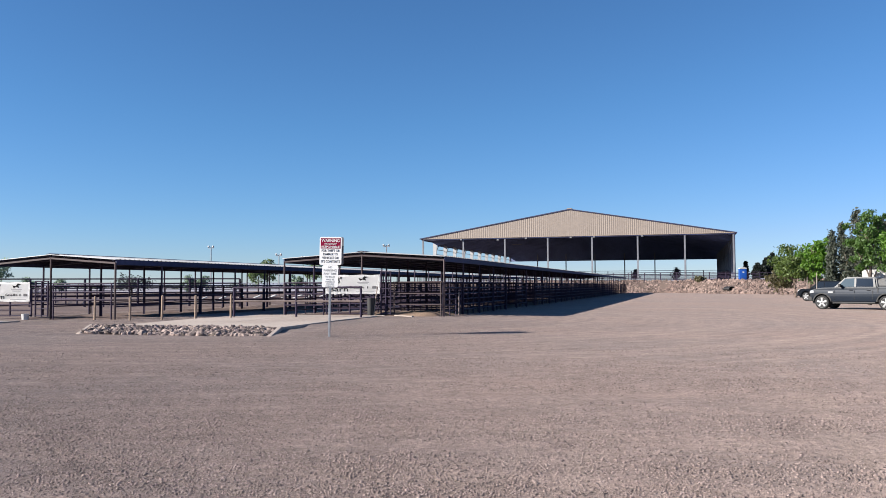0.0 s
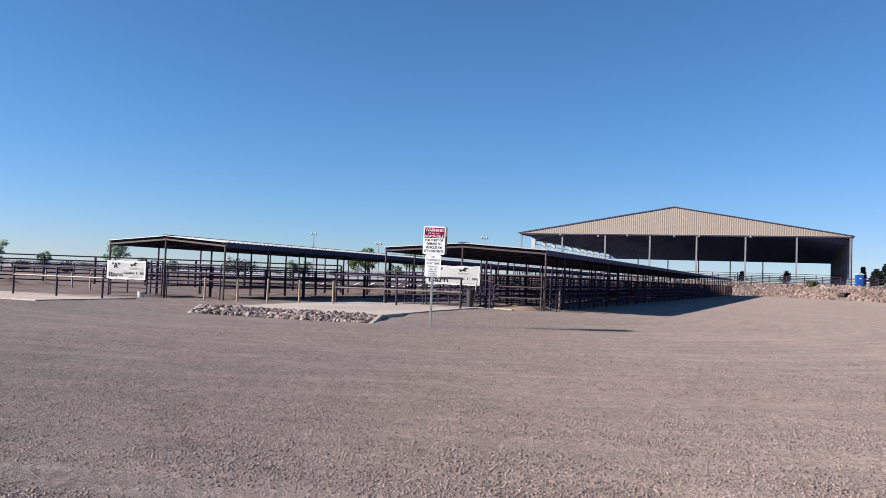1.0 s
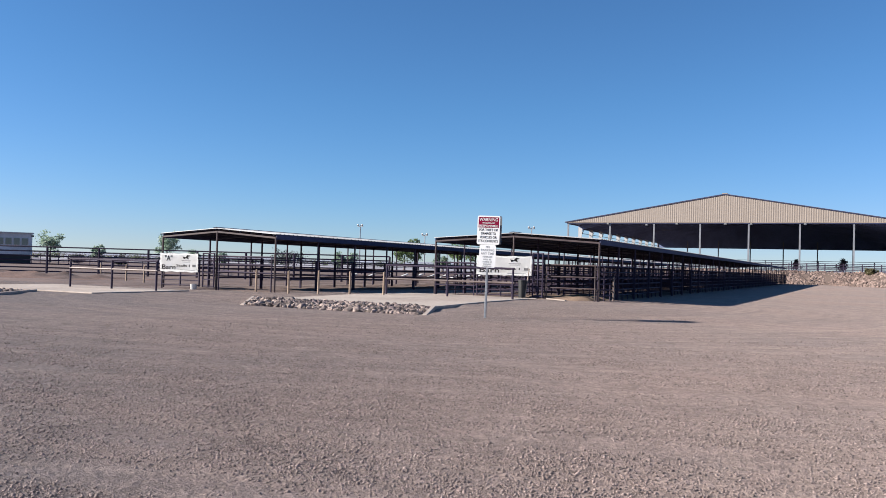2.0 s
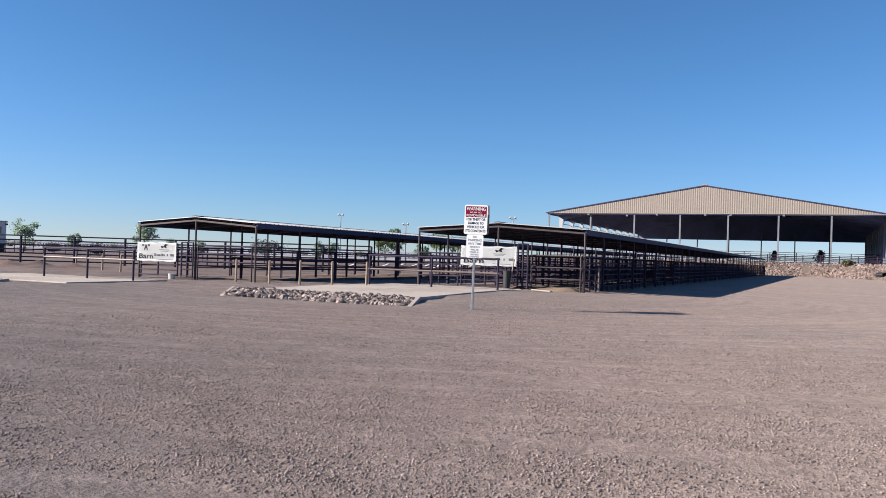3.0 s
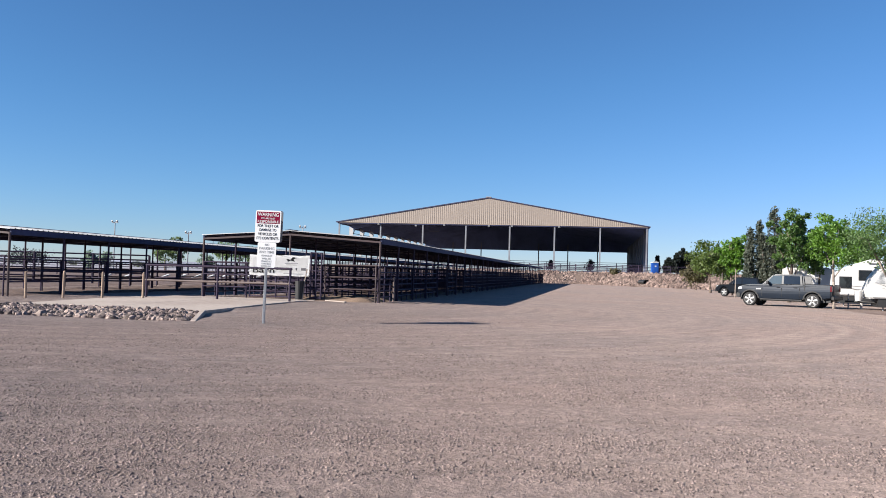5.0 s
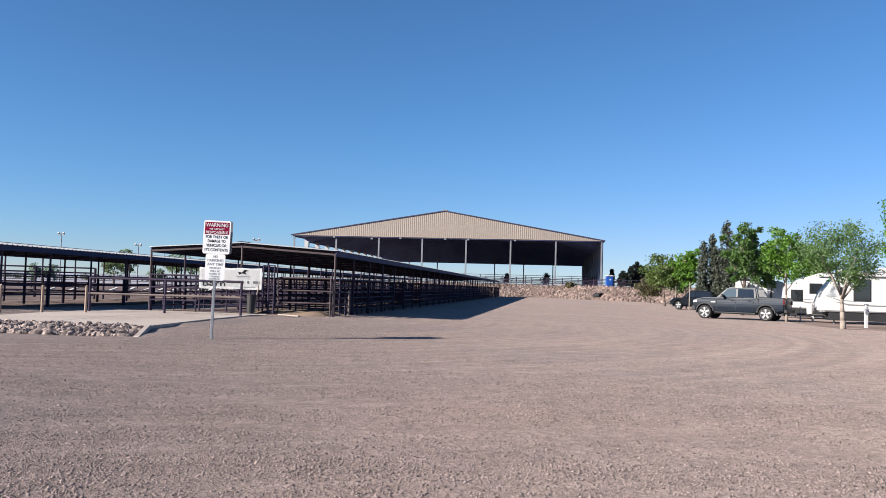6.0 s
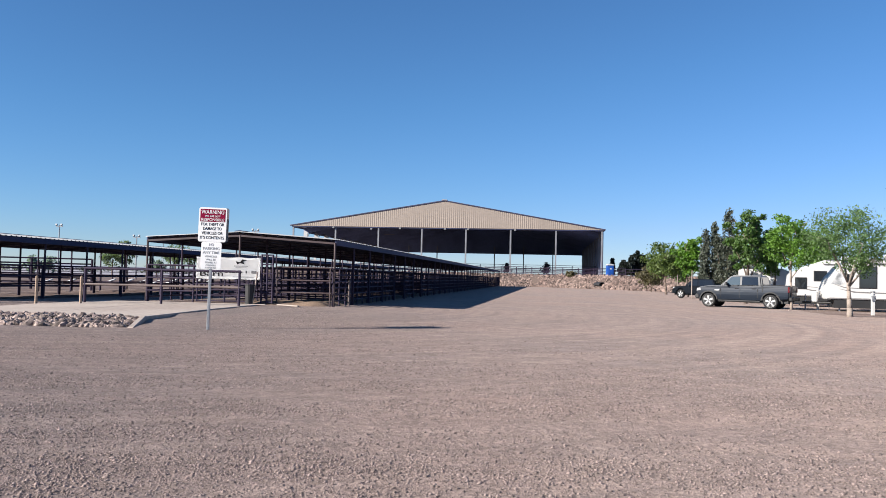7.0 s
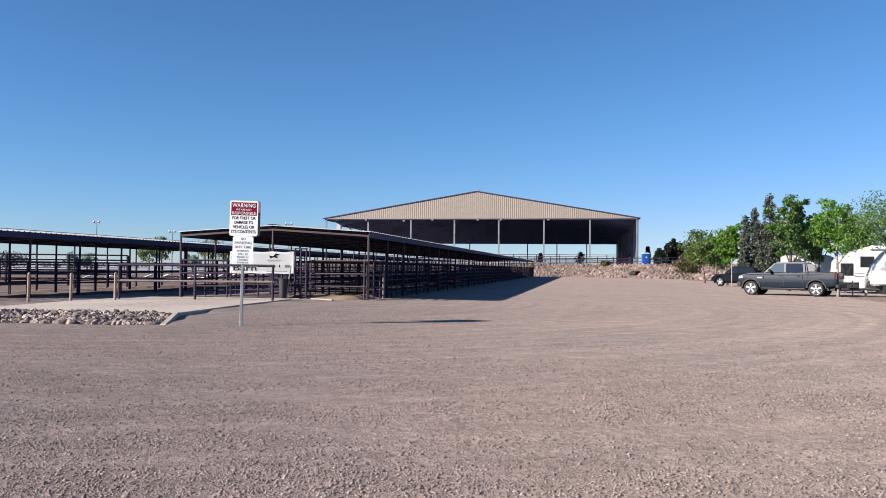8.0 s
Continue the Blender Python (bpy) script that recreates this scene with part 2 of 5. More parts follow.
SIGN_RED = material("sign_red", (0.235, 0.007, 0.042), 0.4, 0, 0.05, 4)
BLACK = material("black_ink", (0.02, 0.02, 0.022), 0.5, 0, 0.05, 4)
DARK_INK = material("faded_black_ink", (0.17, 0.17, 0.18), 0.5, 0, 0.05, 4)
GREY_INK = material("grey_ink", (0.35, 0.36, 0.37), 0.5, 0, 0.05, 4)
SIGN_BACK = material("bare_aluminium", (0.36, 0.37, 0.39), 0.4, 0.8, 0.1, 6)
for ink in (BLACK, DARK_INK, GREY_INK, SIGN_RED):
    ink.node_tree.nodes["Principled BSDF"].inputs["Roughness"].default_value = 0.85
    ink.node_tree.nodes["Principled BSDF"].inputs["Specular IOR Level"].default_value = 0.1
PAINT_GREY = material("granite_car_paint", (0.014, 0.021, 0.034), 0.35, 0.0, 0.06, 2)
PAINT_GREY.node_tree.nodes["Principled BSDF"].inputs["Coat Weight"].default_value = 0.35
PAINT_GREY.node_tree.nodes["Principled BSDF"].inputs["Specular IOR Level"].default_value = 0.3
PAINT_DARK = material("dark_car_paint", (0.012, 0.015, 0.02), 0.3, 0.3, 0.06, 2)
RUBBER = material("tyre_rubber", (0.018, 0.018, 0.019), 0.85, 0, 0.2, 10)
CHROME = material("alloy", (0.72, 0.72, 0.72), 0.35, 0.35, 0.1, 6)
TRIM_BLACK = material("black_plastic", (0.02, 0.02, 0.022), 0.6, 0, 0.1, 6)
GLASS = glass_dark("dark_glass", (0.018, 0.022, 0.026))
GLASS_PALE = glass_dark("pale_glass", (0.075, 0.10, 0.115))
LAMP_CLEAR = material("clear_lamp", (0.75, 0.76, 0.78), 0.15, 0.2, 0.05, 6)
LAMP_RED = material("red_lamp", (0.16, 0.008, 0.012), 0.25, 0, 0.05, 6)
RV_WHITE = material("white_fibreglass", (0.60, 0.595, 0.59), 0.45, 0, 0.03, 1, tint=(0.55, 0.545, 0.53))
RV_GREY = material("grey_decal", (0.22, 0.21, 0.21), 0.35, 0, 0.1, 2)
RV_CLOUD = material("marbled_grey_patch", (0.62, 0.63, 0.64), 0.3, 0, 0.2, 9, tint=(0.10, 0.11, 0.12))
BLUE = material("blue_plastic", (0.010, 0.085, 0.40), 0.45, 0, 0.08, 3)
BOOTH = material("grey_painted_boards", (0.72, 0.70, 0.70), 0.7, 0, 0.1, 2)
# Lilac tone holds the haze over the far ground.
FLATS = material("haze_pale_flats", (0.36, 0.345, 0.385), 1.0, 0, 0.1, 0.05, tint=(0.30, 0.29, 0.325))
# Haze over the hills is mixed into this pale blue.
HILL_HAZE = material("far_hills", (0.36, 0.38, 0.47), 1.0, 0, 0.1, 0.02)


# ---- mesh helpers ----
def mesh_of(name, bm, mat, smooth=False):
    bmesh.ops.recalc_face_normals(bm, faces=bm.faces[:])
    me = bpy.data.meshes.new(name)
    bm.to_mesh(me)
    bm.free()
    me.materials.append(mat)
    if smooth:
        me.polygons.foreach_set("use_smooth", [True] * len(me.polygons))
    return me


def part(name, bm, mat, parent=None, label="", smooth=False):
    me = bm if isinstance(bm, bpy.types.Mesh) else mesh_of(name, bm, mat, smooth)
    ob = new(name, me)
    if parent:
        ob.parent = parent
    return tagged(ob, label)


def put(name, me, parent, m=None):
    ob = new(name, me)
    ob.parent = parent
    if m is not None:
        ob.matrix_basis = m
    return ob


def thing(name, label, category, group="", m=None, kind=""):
    ob = new(name)
    if m is not None:
        ob.matrix_basis = m
    return tagged(ob, label, category, group, kind)


def box(bm, x0, y0, z0, x1, y1, z1, bevel=0.0, seg=1):
    vs = [bm.verts.new(p) for p in ((x0, y0, z0), (x1, y0, z0), (x1, y1, z0), (x0, y1, z0), (x0, y0, z1), (x1, y0, z1), (x1, y1, z1), (x0, y1, z1))]
    fs = [bm.faces.new([vs[i] for i in f]) for f in ((3, 2, 1, 0), (4, 5, 6, 7), (0, 1, 5, 4), (1, 2, 6, 5), (2, 3, 7, 6), (3, 0, 4, 7))]
    if bevel:
        es = list({e for f in fs for e in f.edges})
        bmesh.ops.bevel(bm, geom=es, offset=bevel, segments=seg, affect="EDGES")
    return bm


def B(*a, **k):
    return box(bmesh.new(), *a, **k)


def tube(bm, p0, p1, r0, r1=None, n=8, caps=True):
    p0, p1 = Vector(p0), Vector(p1)
    r1 = r0 if r1 is None else r1
    q = (p1 - p0).to_track_quat("Z", "Y")
    rings = []
    for p, r in ((p0, r0), (p1, r1)):
        rings.append([bm.verts.new(p + q @ Vector((r * math.cos(2 * math.pi * i / n), r * math.sin(2 * math.pi * i / n), 0))) for i in range(n)])
    for i in range(n):
        bm.faces.new((rings[0][i], rings[0][(i + 1) % n], rings[1][(i + 1) % n], rings[1][i]))
    if caps:
        bm.faces.new(rings[0][::-1])
        bm.faces.new(rings[1])
    return bm


def T(*a, **k):
    return tube(bmesh.new(), *a, **k)


def slab(outline, axis, a, b, bevel=0.0, seg=1):
    """A flat outline (pairs) pushed along an axis from a to b."""
    bm = bmesh.new()

    def at(p, d):
        return {"x": (d, p[0], p[1]), "y": (p[0], d, p[1]), "z": (p[0], p[1], d)}[axis]
    va, vb = [bm.verts.new(at(p, a)) for p in outline], [bm.verts.new(at(p, b)) for p in outline]
    n = len(outline)
    bm.faces.new(va)
    bm.faces.new(vb[::-1])
    for i in range(n):
        bm.faces.new((va[i], vb[i], vb[(i + 1) % n], va[(i + 1) % n]))
    if bevel:
        bmesh.ops.recalc_face_normals(bm, faces=bm.faces[:])
        bmesh.ops.bevel(bm, geom=[e for e in bm.edges if e.calc_face_angle(0) > 0.3], offset=bevel, segments=seg, affect="EDGES")
    return bm


def stone(rng, size, flat=0.65, detail=1):
    bm = bmesh.new()
    bmesh.ops.create_icosphere(bm, subdivisions=detail, radius=1)
    off = Vector((rng.uniform(-50, 50), rng.uniform(-50, 50), rng.uniform(-50, 50)))
    sx, sy = rng.uniform(0.75, 1.5), rng.uniform(0.7, 1.2)
    for v in bm.verts:
        k = 1 + 0.42 * noise.noise(v.co * 1.1 + off)
        v.co = Vector((v.co.x * sx * k, v.co.y * sy * k, v.co.z * flat * k)) * size
    return bm


def lettering(name, body, size, mat, parent, m, width=0.0):
    cu = bpy.data.curves.new(name, "FONT")
    cu.body, cu.size, cu.align_x, cu.align_y, cu.extrude, cu.offset = body, size, "CENTER", "CENTER", 0.0015, size * 0.004
    tmp = bpy.data.objects.new("tmp", cu)
    scene.collection.objects.link(tmp)
    bpy.context.view_layer.update()
    me = bpy.data.meshes.new_from_object(tmp.evaluated_get(bpy.context.evaluated_depsgraph_get()))
    bpy.data.objects.remove(tmp)
    if width:
        xs = [v.co.x for v in me.vertices]
        k = width / (max(xs) - min(xs))
        for v in me.vertices:
            v.co.x *= k
    me.materials.clear()
    me.materials.append(mat)
    return put(name, me, parent, m)


def smooth01(v):
    v = min(1.0, max(0.0, v))
    return v * v * (3 - 2 * v)


def gz(x, y):
    """Height of the gravel lot."""
    z = 0.15 + 0.24 * smooth01((y - 3) / 15)
    z += 0.11 * math.exp(-((x + 15) ** 2 / 90 + (y - 31) ** 2 / 60))
    z -= 0.11 * smooth01((x - 2) / 6) * smooth01((y - 28) / 12) * smooth01((120 - y) / 30)
    return z


def ground_height(x, y):
    z = gz(x, y)
    if y < 60 and abs(x) < 60:
        z += 0.018 * noise.noise(Vector((x * 0.55, y * 0.8, 3)))
    # a low rise beyond the sign, added so that its cast shadow looks wider
    along, beyond = (x + 9.35) * 0.854 + (y - 20.6) * 0.52, -(x + 9.35) * 0.52 + (y - 20.6) * 0.854
    if -3 < along < 9 and abs(beyond) < 3:
        z += 0.05 * math.exp(-((beyond - 0.55) / 0.7) ** 2) * smooth01((along + 1) / 3) * smooth01((9 - along) / 3)
    for x0, x1, y0, y1 in ((-19.6, -11.4, 20.4, 25.5), (-32.9, -25.3, 14.9, 20.0)):
        if x0 < x < x1 and y0 < y < y1:
            z -= 0.05
    return z


# ---- ground ----
def build_ground():
    def ticks(lo, hi, fine0, fine1):
        out, v = [], lo
        while v < hi:
            out.append(v)
            d = max(fine0 - v, v - fine1, 0)
            v += 0.5 + d * 0.16
        return out + [hi]
    xs, ys = ticks(-3800, 3800, -36, 22), ticks(-3800, 3800, 0, 62)
    verts = [(x, y, ground_height(x, y)) for y in ys for x in xs]
    w = len(xs)
    faces = [(j * w + i, j * w + i + 1, (j + 1) * w + i + 1, (j + 1) * w + i) for j in range(len(ys) - 1) for i in range(w - 1)]
    me = bpy.data.meshes.new("ground")
    me.from_pydata(verts, [], faces)
    me.polygons.foreach_set("use_smooth", [True] * len(faces))
    me.materials.append(GRAVEL)
    return tagged(new("ground", me), "pinkish brown gravel lot with faint tyre tracks", "ground", kind="structure")


build_ground()


def flat_sheet(name, outline, lift, mat, label, step=1.0, lumps=0.03):
    """A thin layer that follows the lot inside a rectangle, with an uneven rim."""
    x0, x1, y0, y1 = outline
    nx, ny = max(2, int((x1 - x0) / step)), max(2, int((y1 - y0) / step))
    verts = []
    for j in range(ny + 1):
        for i in range(nx + 1):
            x, y = x0 + (x1 - x0) * i / nx, y0 + (y1 - y0) * j / ny
            rim = i in (0, nx) or j in (0, ny)
            dx = 0.5 * noise.noise(Vector((y * 0.7, x * 0.7, 9))) if rim else 0
            verts.append((x + dx, y + dx, gz(x, y) + (-0.06 if rim else lift + lumps * noise.noise(Vector((x * 0.9, y * 0.9, 5))))))
    w = nx + 1
    faces = [(j * w + i, j * w + i + 1, (j + 1) * w + i + 1, (j + 1) * w + i) for j in range(ny) for i in range(nx)]
    me = bpy.data.meshes.new(name)
    me.from_pydata(verts, [], faces)
    me.polygons.foreach_set("use_smooth", [True] * len(faces))
    me.materials.append(mat)
    return tagged(new(name, me), label, "ground", kind="structure")


# ---- raised bank under the big arena ----
FOOT = [(-150, 147), (-40, 147), (-14, 146), (-4, 143), (4, 131), (10, 122), (20, 112), (60, 100), (140, 96)]


def foot_y(x):
    for (xa, ya), (xb, yb) in zip(FOOT, FOOT[1:]):
        if xa <= x <= xb:
            return ya + (yb - ya) * (x - xa) / (xb - xa)
    return 147


BANK_TOP = 2.5


def bank_profile(x):
    y = foot_y(x)
    return y, y + 5.5


def build_bank():
    bm = bmesh.new()
    xs = [-150 + 2.5 * i for i in range(117)]
    rows = []
    for x in xs:
        y0, y1 = bank_profile(x)
        w = 0.25 * noise.noise(Vector((x * 0.2, 0, 0)))
        k = min(1.0, max(0.0, (x + 70) / 9))  # the bank runs out beyond the arena's far corner
        rows.append([bm.verts.new((x, y, 0.2 + (z - 0.2) * k)) for y, z in ((y0 - 0.5, 0.2), (y0 + 1.5, 0.95 + w), (y0 + 3.4, 1.9 + w), (y1, BANK_TOP), (330, BANK_TOP), (333, 0.2))])
    for a, b in zip(rows, rows[1:]):
        for i in range(5):
            bm.faces.new((a[i], b[i], b[i + 1], a[i + 1]))
    part("embankment", bm, BANK_EARTH, smooth=True)
    tagged(bpy.data.objects["embankment"], "reddish earth bank raising the covered arena", "bank", kind="structure")
    rng = random.Random(5)
    protos = []
    for k in range(6):
        b = stone(rng, 1, 0.8, 1)
        b.verts.ensure_lookup_table()
        protos.append(([v.co.copy() for v in b.verts], [[v.index for v in f.verts] for f in b.faces]))
        b.free()
    verts, faces = [], []
    for k in range(9500):
        x = rng.uniform(-30, 46)
        y0, y1 = bank_profile(x)
        s = rng.uniform(0, 1.0)
        y, z = y0 + 5.3 * s, 0.32 + (BANK_TOP - 0.4) * s
        vs, fs = protos[k % 6]
        q = Euler((rng.uniform(0, 6), rng.uniform(0, 6), rng.uniform(0, 6))).to_matrix() * rng.uniform(0.16, 0.34)
        n = len(verts)
        verts += [tuple(q @ v + Vector((x, y, z))) for v in vs]
        faces += [[i + n for i in f] for f in fs]
    me = bpy.data.meshes.new("bank_stones")
    me.from_pydata(verts, [], faces)
    me.materials.append(ROCK_BANK)
    tagged(new("bank_stones", me), "tan riprap stones covering the arena bank", "stones", kind="stuff")


build_bank()

# ---- concrete pads ----


def pad(x0, x1, y0, y1, label):
    p = thing("concrete_pad", label, "pavement", "concrete pads", pose(0, 0, 0), "structure")
    gap = 0.008
    xm, ym = (x0 + x1) / 2, (y0 + y1) / 2
    for xa, xb in ((x0, xm - gap), (xm + gap, x1)):
        for ya, yb in ((y0, ym - gap), (ym + gap, y1)):
            bm = bmesh.new()
            ring = ((xa, ya), (xb, ya), (xb, yb), (xa, yb))
            lo = [bm.verts.new((x, y, gz(x, y) - 0.25)) for x, y in ring]
            hi = [bm.verts.new((x, y, gz(x, y) + 0.04)) for x, y in ring]
            bm.faces.new(lo[::-1])
            bm.faces.new(hi)
            for k in range(4):
                bm.faces.new((lo[k], lo[(k + 1) % 4], hi[(k + 1) % 4], hi[k]))
            bmesh.ops.bevel(bm, geom=bm.edges[:], offset=0.012, affect="EDGES")
            part("slab", bm, CONCRETE, p)


pad(-18.7, -12.45, 23.75, 32.4, "pale concrete parking pad with a raised edge")
pad(-33.5, -25.2, 21.4, 26.2, "pale concrete parking pad beside pipe rails")


def rock_apron(dx, dy, seed):
    """Cobbles heaped between two concrete wing kerbs below a pad."""
    rng = random.Random(seed)
    y0, y1 = 20.5 + dy, 23.75 + dy

    def left(s):
        return -17.45 - 2.3 * s + dx

    def right(s):
        return -11.1 - 1.4 * s + dx
    z0 = gz(-14 + dx, y0)
    t = thing("rock_apron", "sloping apron of loose grey brown cobbles between concrete kerbs", "rocks", "rock aprons", pose(0, 0, 0))
    for edge in (left, right):
        bm = bmesh.new()
        w, xb, xa = 0.085, edge(0), edge(1)
        vs = [bm.verts.new(p) for p in ((xb - w, y0, z0 - 0.1), (xb + w, y0, z0 - 0.1), (xa + w, y1, z0 - 0.1), (xa - w, y1, z0 - 0.1),
                                        (xb - w, y0, z0 + 0.01), (xb + w, y0, z0 + 0.01), (xa + w, y1, z0 + 0.09), (xa - w, y1, z0 + 0.09))]
        for f in ((3, 2, 1, 0), (4, 5, 6, 7), (0, 1, 5, 4), (1, 2, 6, 5), (2, 3, 7, 6), (3, 0, 4, 7)):
            bm.faces.new([vs[i] for i in f])
        bmesh.ops.bevel(bm, geom=bm.edges[:], offset=0.02, affect="EDGES")
        part("wing_kerb", bm, CONCRETE, t, "pale concrete kerb")
    shapes = [stone(rng, 1, rng.uniform(0.5, 0.75)) for _ in range(14)]
    raw = [([v.co.copy() for v in s.verts], [[v.index for v in f.verts] for f in s.faces]) for s in shapes]
    meshes = [mesh_of("cobble", s, ROCK) for s in shapes]
    heap_v, heap_f = [], []
    step, y, row, k = 0.132, y0 + 0.05, 0, 0
    while y < y1 - 0.02:
        s = (y - y0) / (y1 - y0)
        x = left(s) + 0.2 + (step / 2 if row % 2 else 0)
        while x < right(s) - 0.15:
            k += 1
            r = rng.uniform(0.045, 0.09) * (1.45 if row < 1 else 1.0)
            px, py = x + rng.uniform(-0.07, 0.07), y + rng.uniform(-0.06, 0.06)
            z = gz(px, py) - 0.06 + 0.03 * s + 0.2 * r + rng.uniform(0, 0.05)
            m = Matrix.LocRotScale((px, py, z), Euler((rng.uniform(-0.8, 0.8), rng.uniform(-0.8, 0.8), rng.uniform(0, 6))), (r, r, r))
            if row < 7:
                put("cobble", meshes[k % 14], t, m)
            else:
                n = len(heap_v)
                heap_v += [tuple(m @ v) for v in raw[k % 14][0]]
                heap_f += [[i + n for i in f] for f in raw[k % 14][1]]
            x += step * rng.uniform(0.85, 1.2)
        y += step * 0.86
        row += 1
    me = bpy.data.meshes.new("upper_cobbles")
    me.from_pydata(heap_v, [], heap_f)
    me.materials.append(ROCK)
    tagged(put("upper_cobbles", me, t), kind="stuff")
    return t


rock_apron(0, 0, 3)
rock_apron(-15.0, -2.9, 4)


# ---- horse barns ----
def panel_parts(width, rails, mat, uprights):
    """A pipe panel along local x, from 0 to width."""
    p = thing("stall_panel", "brown pipe stall panel under the barn roof", "panel", "pipe stall panels")
    rail = mesh_of("rail", T((0.05, 0, 0), (width - 0.05, 0, 0), 0.031, n=6), mat)
    for z in rails:
        put("rail", rail, p, pose(0, 0, z))
    top = max(rails)
    up = mesh_of("upright", T((0, 0, 0.02), (0, 0, top), 0.03, n=6), mat)
    for k in range(uprights):
        put("upright", up, p, pose(0.06 + (width - 0.12) * k / (uprights - 1), 0.0, 0))
    return p


def roof_half(x_eave, x_ridge, length, ze, zr, under=False):
    """Ribbed sheet from eave to ridge; ribs run down the slope."""
    bm = bmesh.new()
    pitch, h = 0.305, 0.03
    prof = []
    n = int(length / pitch)
    for i in range(n):
        y = i * pitch
        prof += [(y, 0), (y + 0.21, 0), (y + 0.235, h), (y + 0.28, h)]
    prof.append((length, 0))
    for dz in (0.0,) if not under else (-0.012,):
        lo = [bm.verts.new((x_eave, y, ze + z + dz)) for y, z in prof]
        hi = [bm.verts.new((x_ridge, y, zr + z + dz)) for y, z in prof]
        for i in range(len(prof) - 1):
            bm.faces.new((lo[i], lo[i + 1], hi[i + 1], hi[i]) if dz == 0 else (lo[i], hi[i], hi[i + 1], lo[i + 1]))
    return bm


def barn(xl, xr, yf, ze, zr, bays, rails, label, seed, skip=0.0, uprights=3):
    BAY = 3.05
    g = gz((xl + xr) / 2, yf + 6)
    xm, half = (xl + xr) / 2, (xr - xl) / 2
    length = bays * BAY
    b = thing("horse_barn", label, "barn", "open horse barns", pose(xm, yf, g))
    e, r = ze - g, zr - g
    roof = roof_half(-half - 0.06, -0.03, length + 0.2, e, r)
    o = part("roof", roof, ROOF, b)
    o.matrix_basis = pose(0, -0.06, 0)
    o = part("roof", roof_half(half + 0.06, 0.03, length + 0.2, e, r), ROOF, b)
    o.matrix_basis = pose(0, -0.06, 0)
    # A second sheet under each slope carries the roof's shade in its colour.
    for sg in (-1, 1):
        o = part("roof_underside_shade", roof_half(sg * (half + 0.055), sg * 0.03, length + 0.2, e, r, True), SOFFIT, b, "underside sheet coloured dark as roof shade")
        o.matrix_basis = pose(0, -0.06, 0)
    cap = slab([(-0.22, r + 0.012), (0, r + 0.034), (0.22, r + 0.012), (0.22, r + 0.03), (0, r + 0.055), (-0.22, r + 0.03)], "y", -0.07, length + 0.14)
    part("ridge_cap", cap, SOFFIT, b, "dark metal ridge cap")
    s = (r - e) / half
    # Sunlight is put into the front row's redder colour; rows behind stay dark.
    posts = [mesh_of("post", T((0, 0, -0.15), (0, 0, h), 0.042, n=8), mat) for mat in (PIPE, PIPE_RED) for h in (e - 0.14, r - 0.14)]
    raft = [mesh_of("rafter", slab([(0, r - 0.19), (sg * half, e - 0.19), (sg * half, e - 0.12), (0, r - 0.12)], "y", -0.03, 0.03), mat) for mat in (PIPE_RED, PURLIN) for sg in (-1, 1)]
    for i in range(bays + 1):
        y = i * BAY
        side, mid = posts[2:] if i == 0 else posts[:2]
        put("post", side, b, pose(-half, y, 0))
        put("post", side, b, pose(half, y, 0))
        put("post", mid, b, pose(0, y, 0))
        for k in raft[:2] if i == 0 else raft[2:]:
            put("rafter", k, b, pose(0, y, 0))
    for sg in (-1, 1):
        for k in range(6):
            x = sg * half * (k + 0.15) / 5.35
            z = r - s * abs(x) - 0.07
            part("purlin", B(x - 0.03, -0.02, z, x + 0.03, length + 0.1, z + 0.05), PURLIN, b)
        # Deep dark channel, also filling in for shade under the eave.
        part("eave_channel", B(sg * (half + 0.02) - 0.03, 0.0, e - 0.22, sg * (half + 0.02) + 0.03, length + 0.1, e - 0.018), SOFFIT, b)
        fx = sg * (half + 0.06)
        part("gable_fascia", slab([(0, r - 0.014), (fx, e - 0.014), (fx, e + 0.012), (0, r + 0.012)], "y", -0.085, -0.062), ROOF, b, "bright folded sheet edge")
    # stall panels
    rng = random.Random(seed)
    along = panel_parts(BAY, rails, PIPE, uprights)
    along.matrix_basis = pose(xm + half - 0.06, yf, g, 0, 0, 90)
    for i in range(bays):
        for x in (xl + 0.06, xm, xr - 0.06):
            if (i == 0 and x > xm) or rng.random() < skip:
                continue
            copy_thing(along, pose(x, yf + i * BAY, g, 0, 0, 90))
    across = panel_parts(half, rails, PIPE, uprights)
    across.matrix_basis = pose(xl, yf + length, g)
    for i in range(1, bays):
        for x in (xl, xm):
            if rng.random() >= skip:
                copy_thing(across, pose(x, yf + i * BAY, g))
    return g


GB = barn(-17.53, -9.97, 33.5, 3.03, 3.27, 35, [0.25, 0.5, 0.75, 1.0, 1.25, 1.5], "long open horse barn with galvanised roof and brown pipe stalls", 1, 0.04, 4)
GA = barn(-28.93, -22.46, 28.3, 2.90, 3.14, 35, [0.55, 0.95, 1.38], "low open horse barn with pale metal roof and pipe rails", 2, 0.3, 2)
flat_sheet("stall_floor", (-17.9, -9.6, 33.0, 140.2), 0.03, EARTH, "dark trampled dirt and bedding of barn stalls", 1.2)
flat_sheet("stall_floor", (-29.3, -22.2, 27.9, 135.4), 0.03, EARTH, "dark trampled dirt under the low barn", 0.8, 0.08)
flat_sheet("bedding", (-13.6, -10.1, 33.1, 43.0), 0.11, STRAW, "straw and dung scattered in the first stalls", 0.4, 0.16)
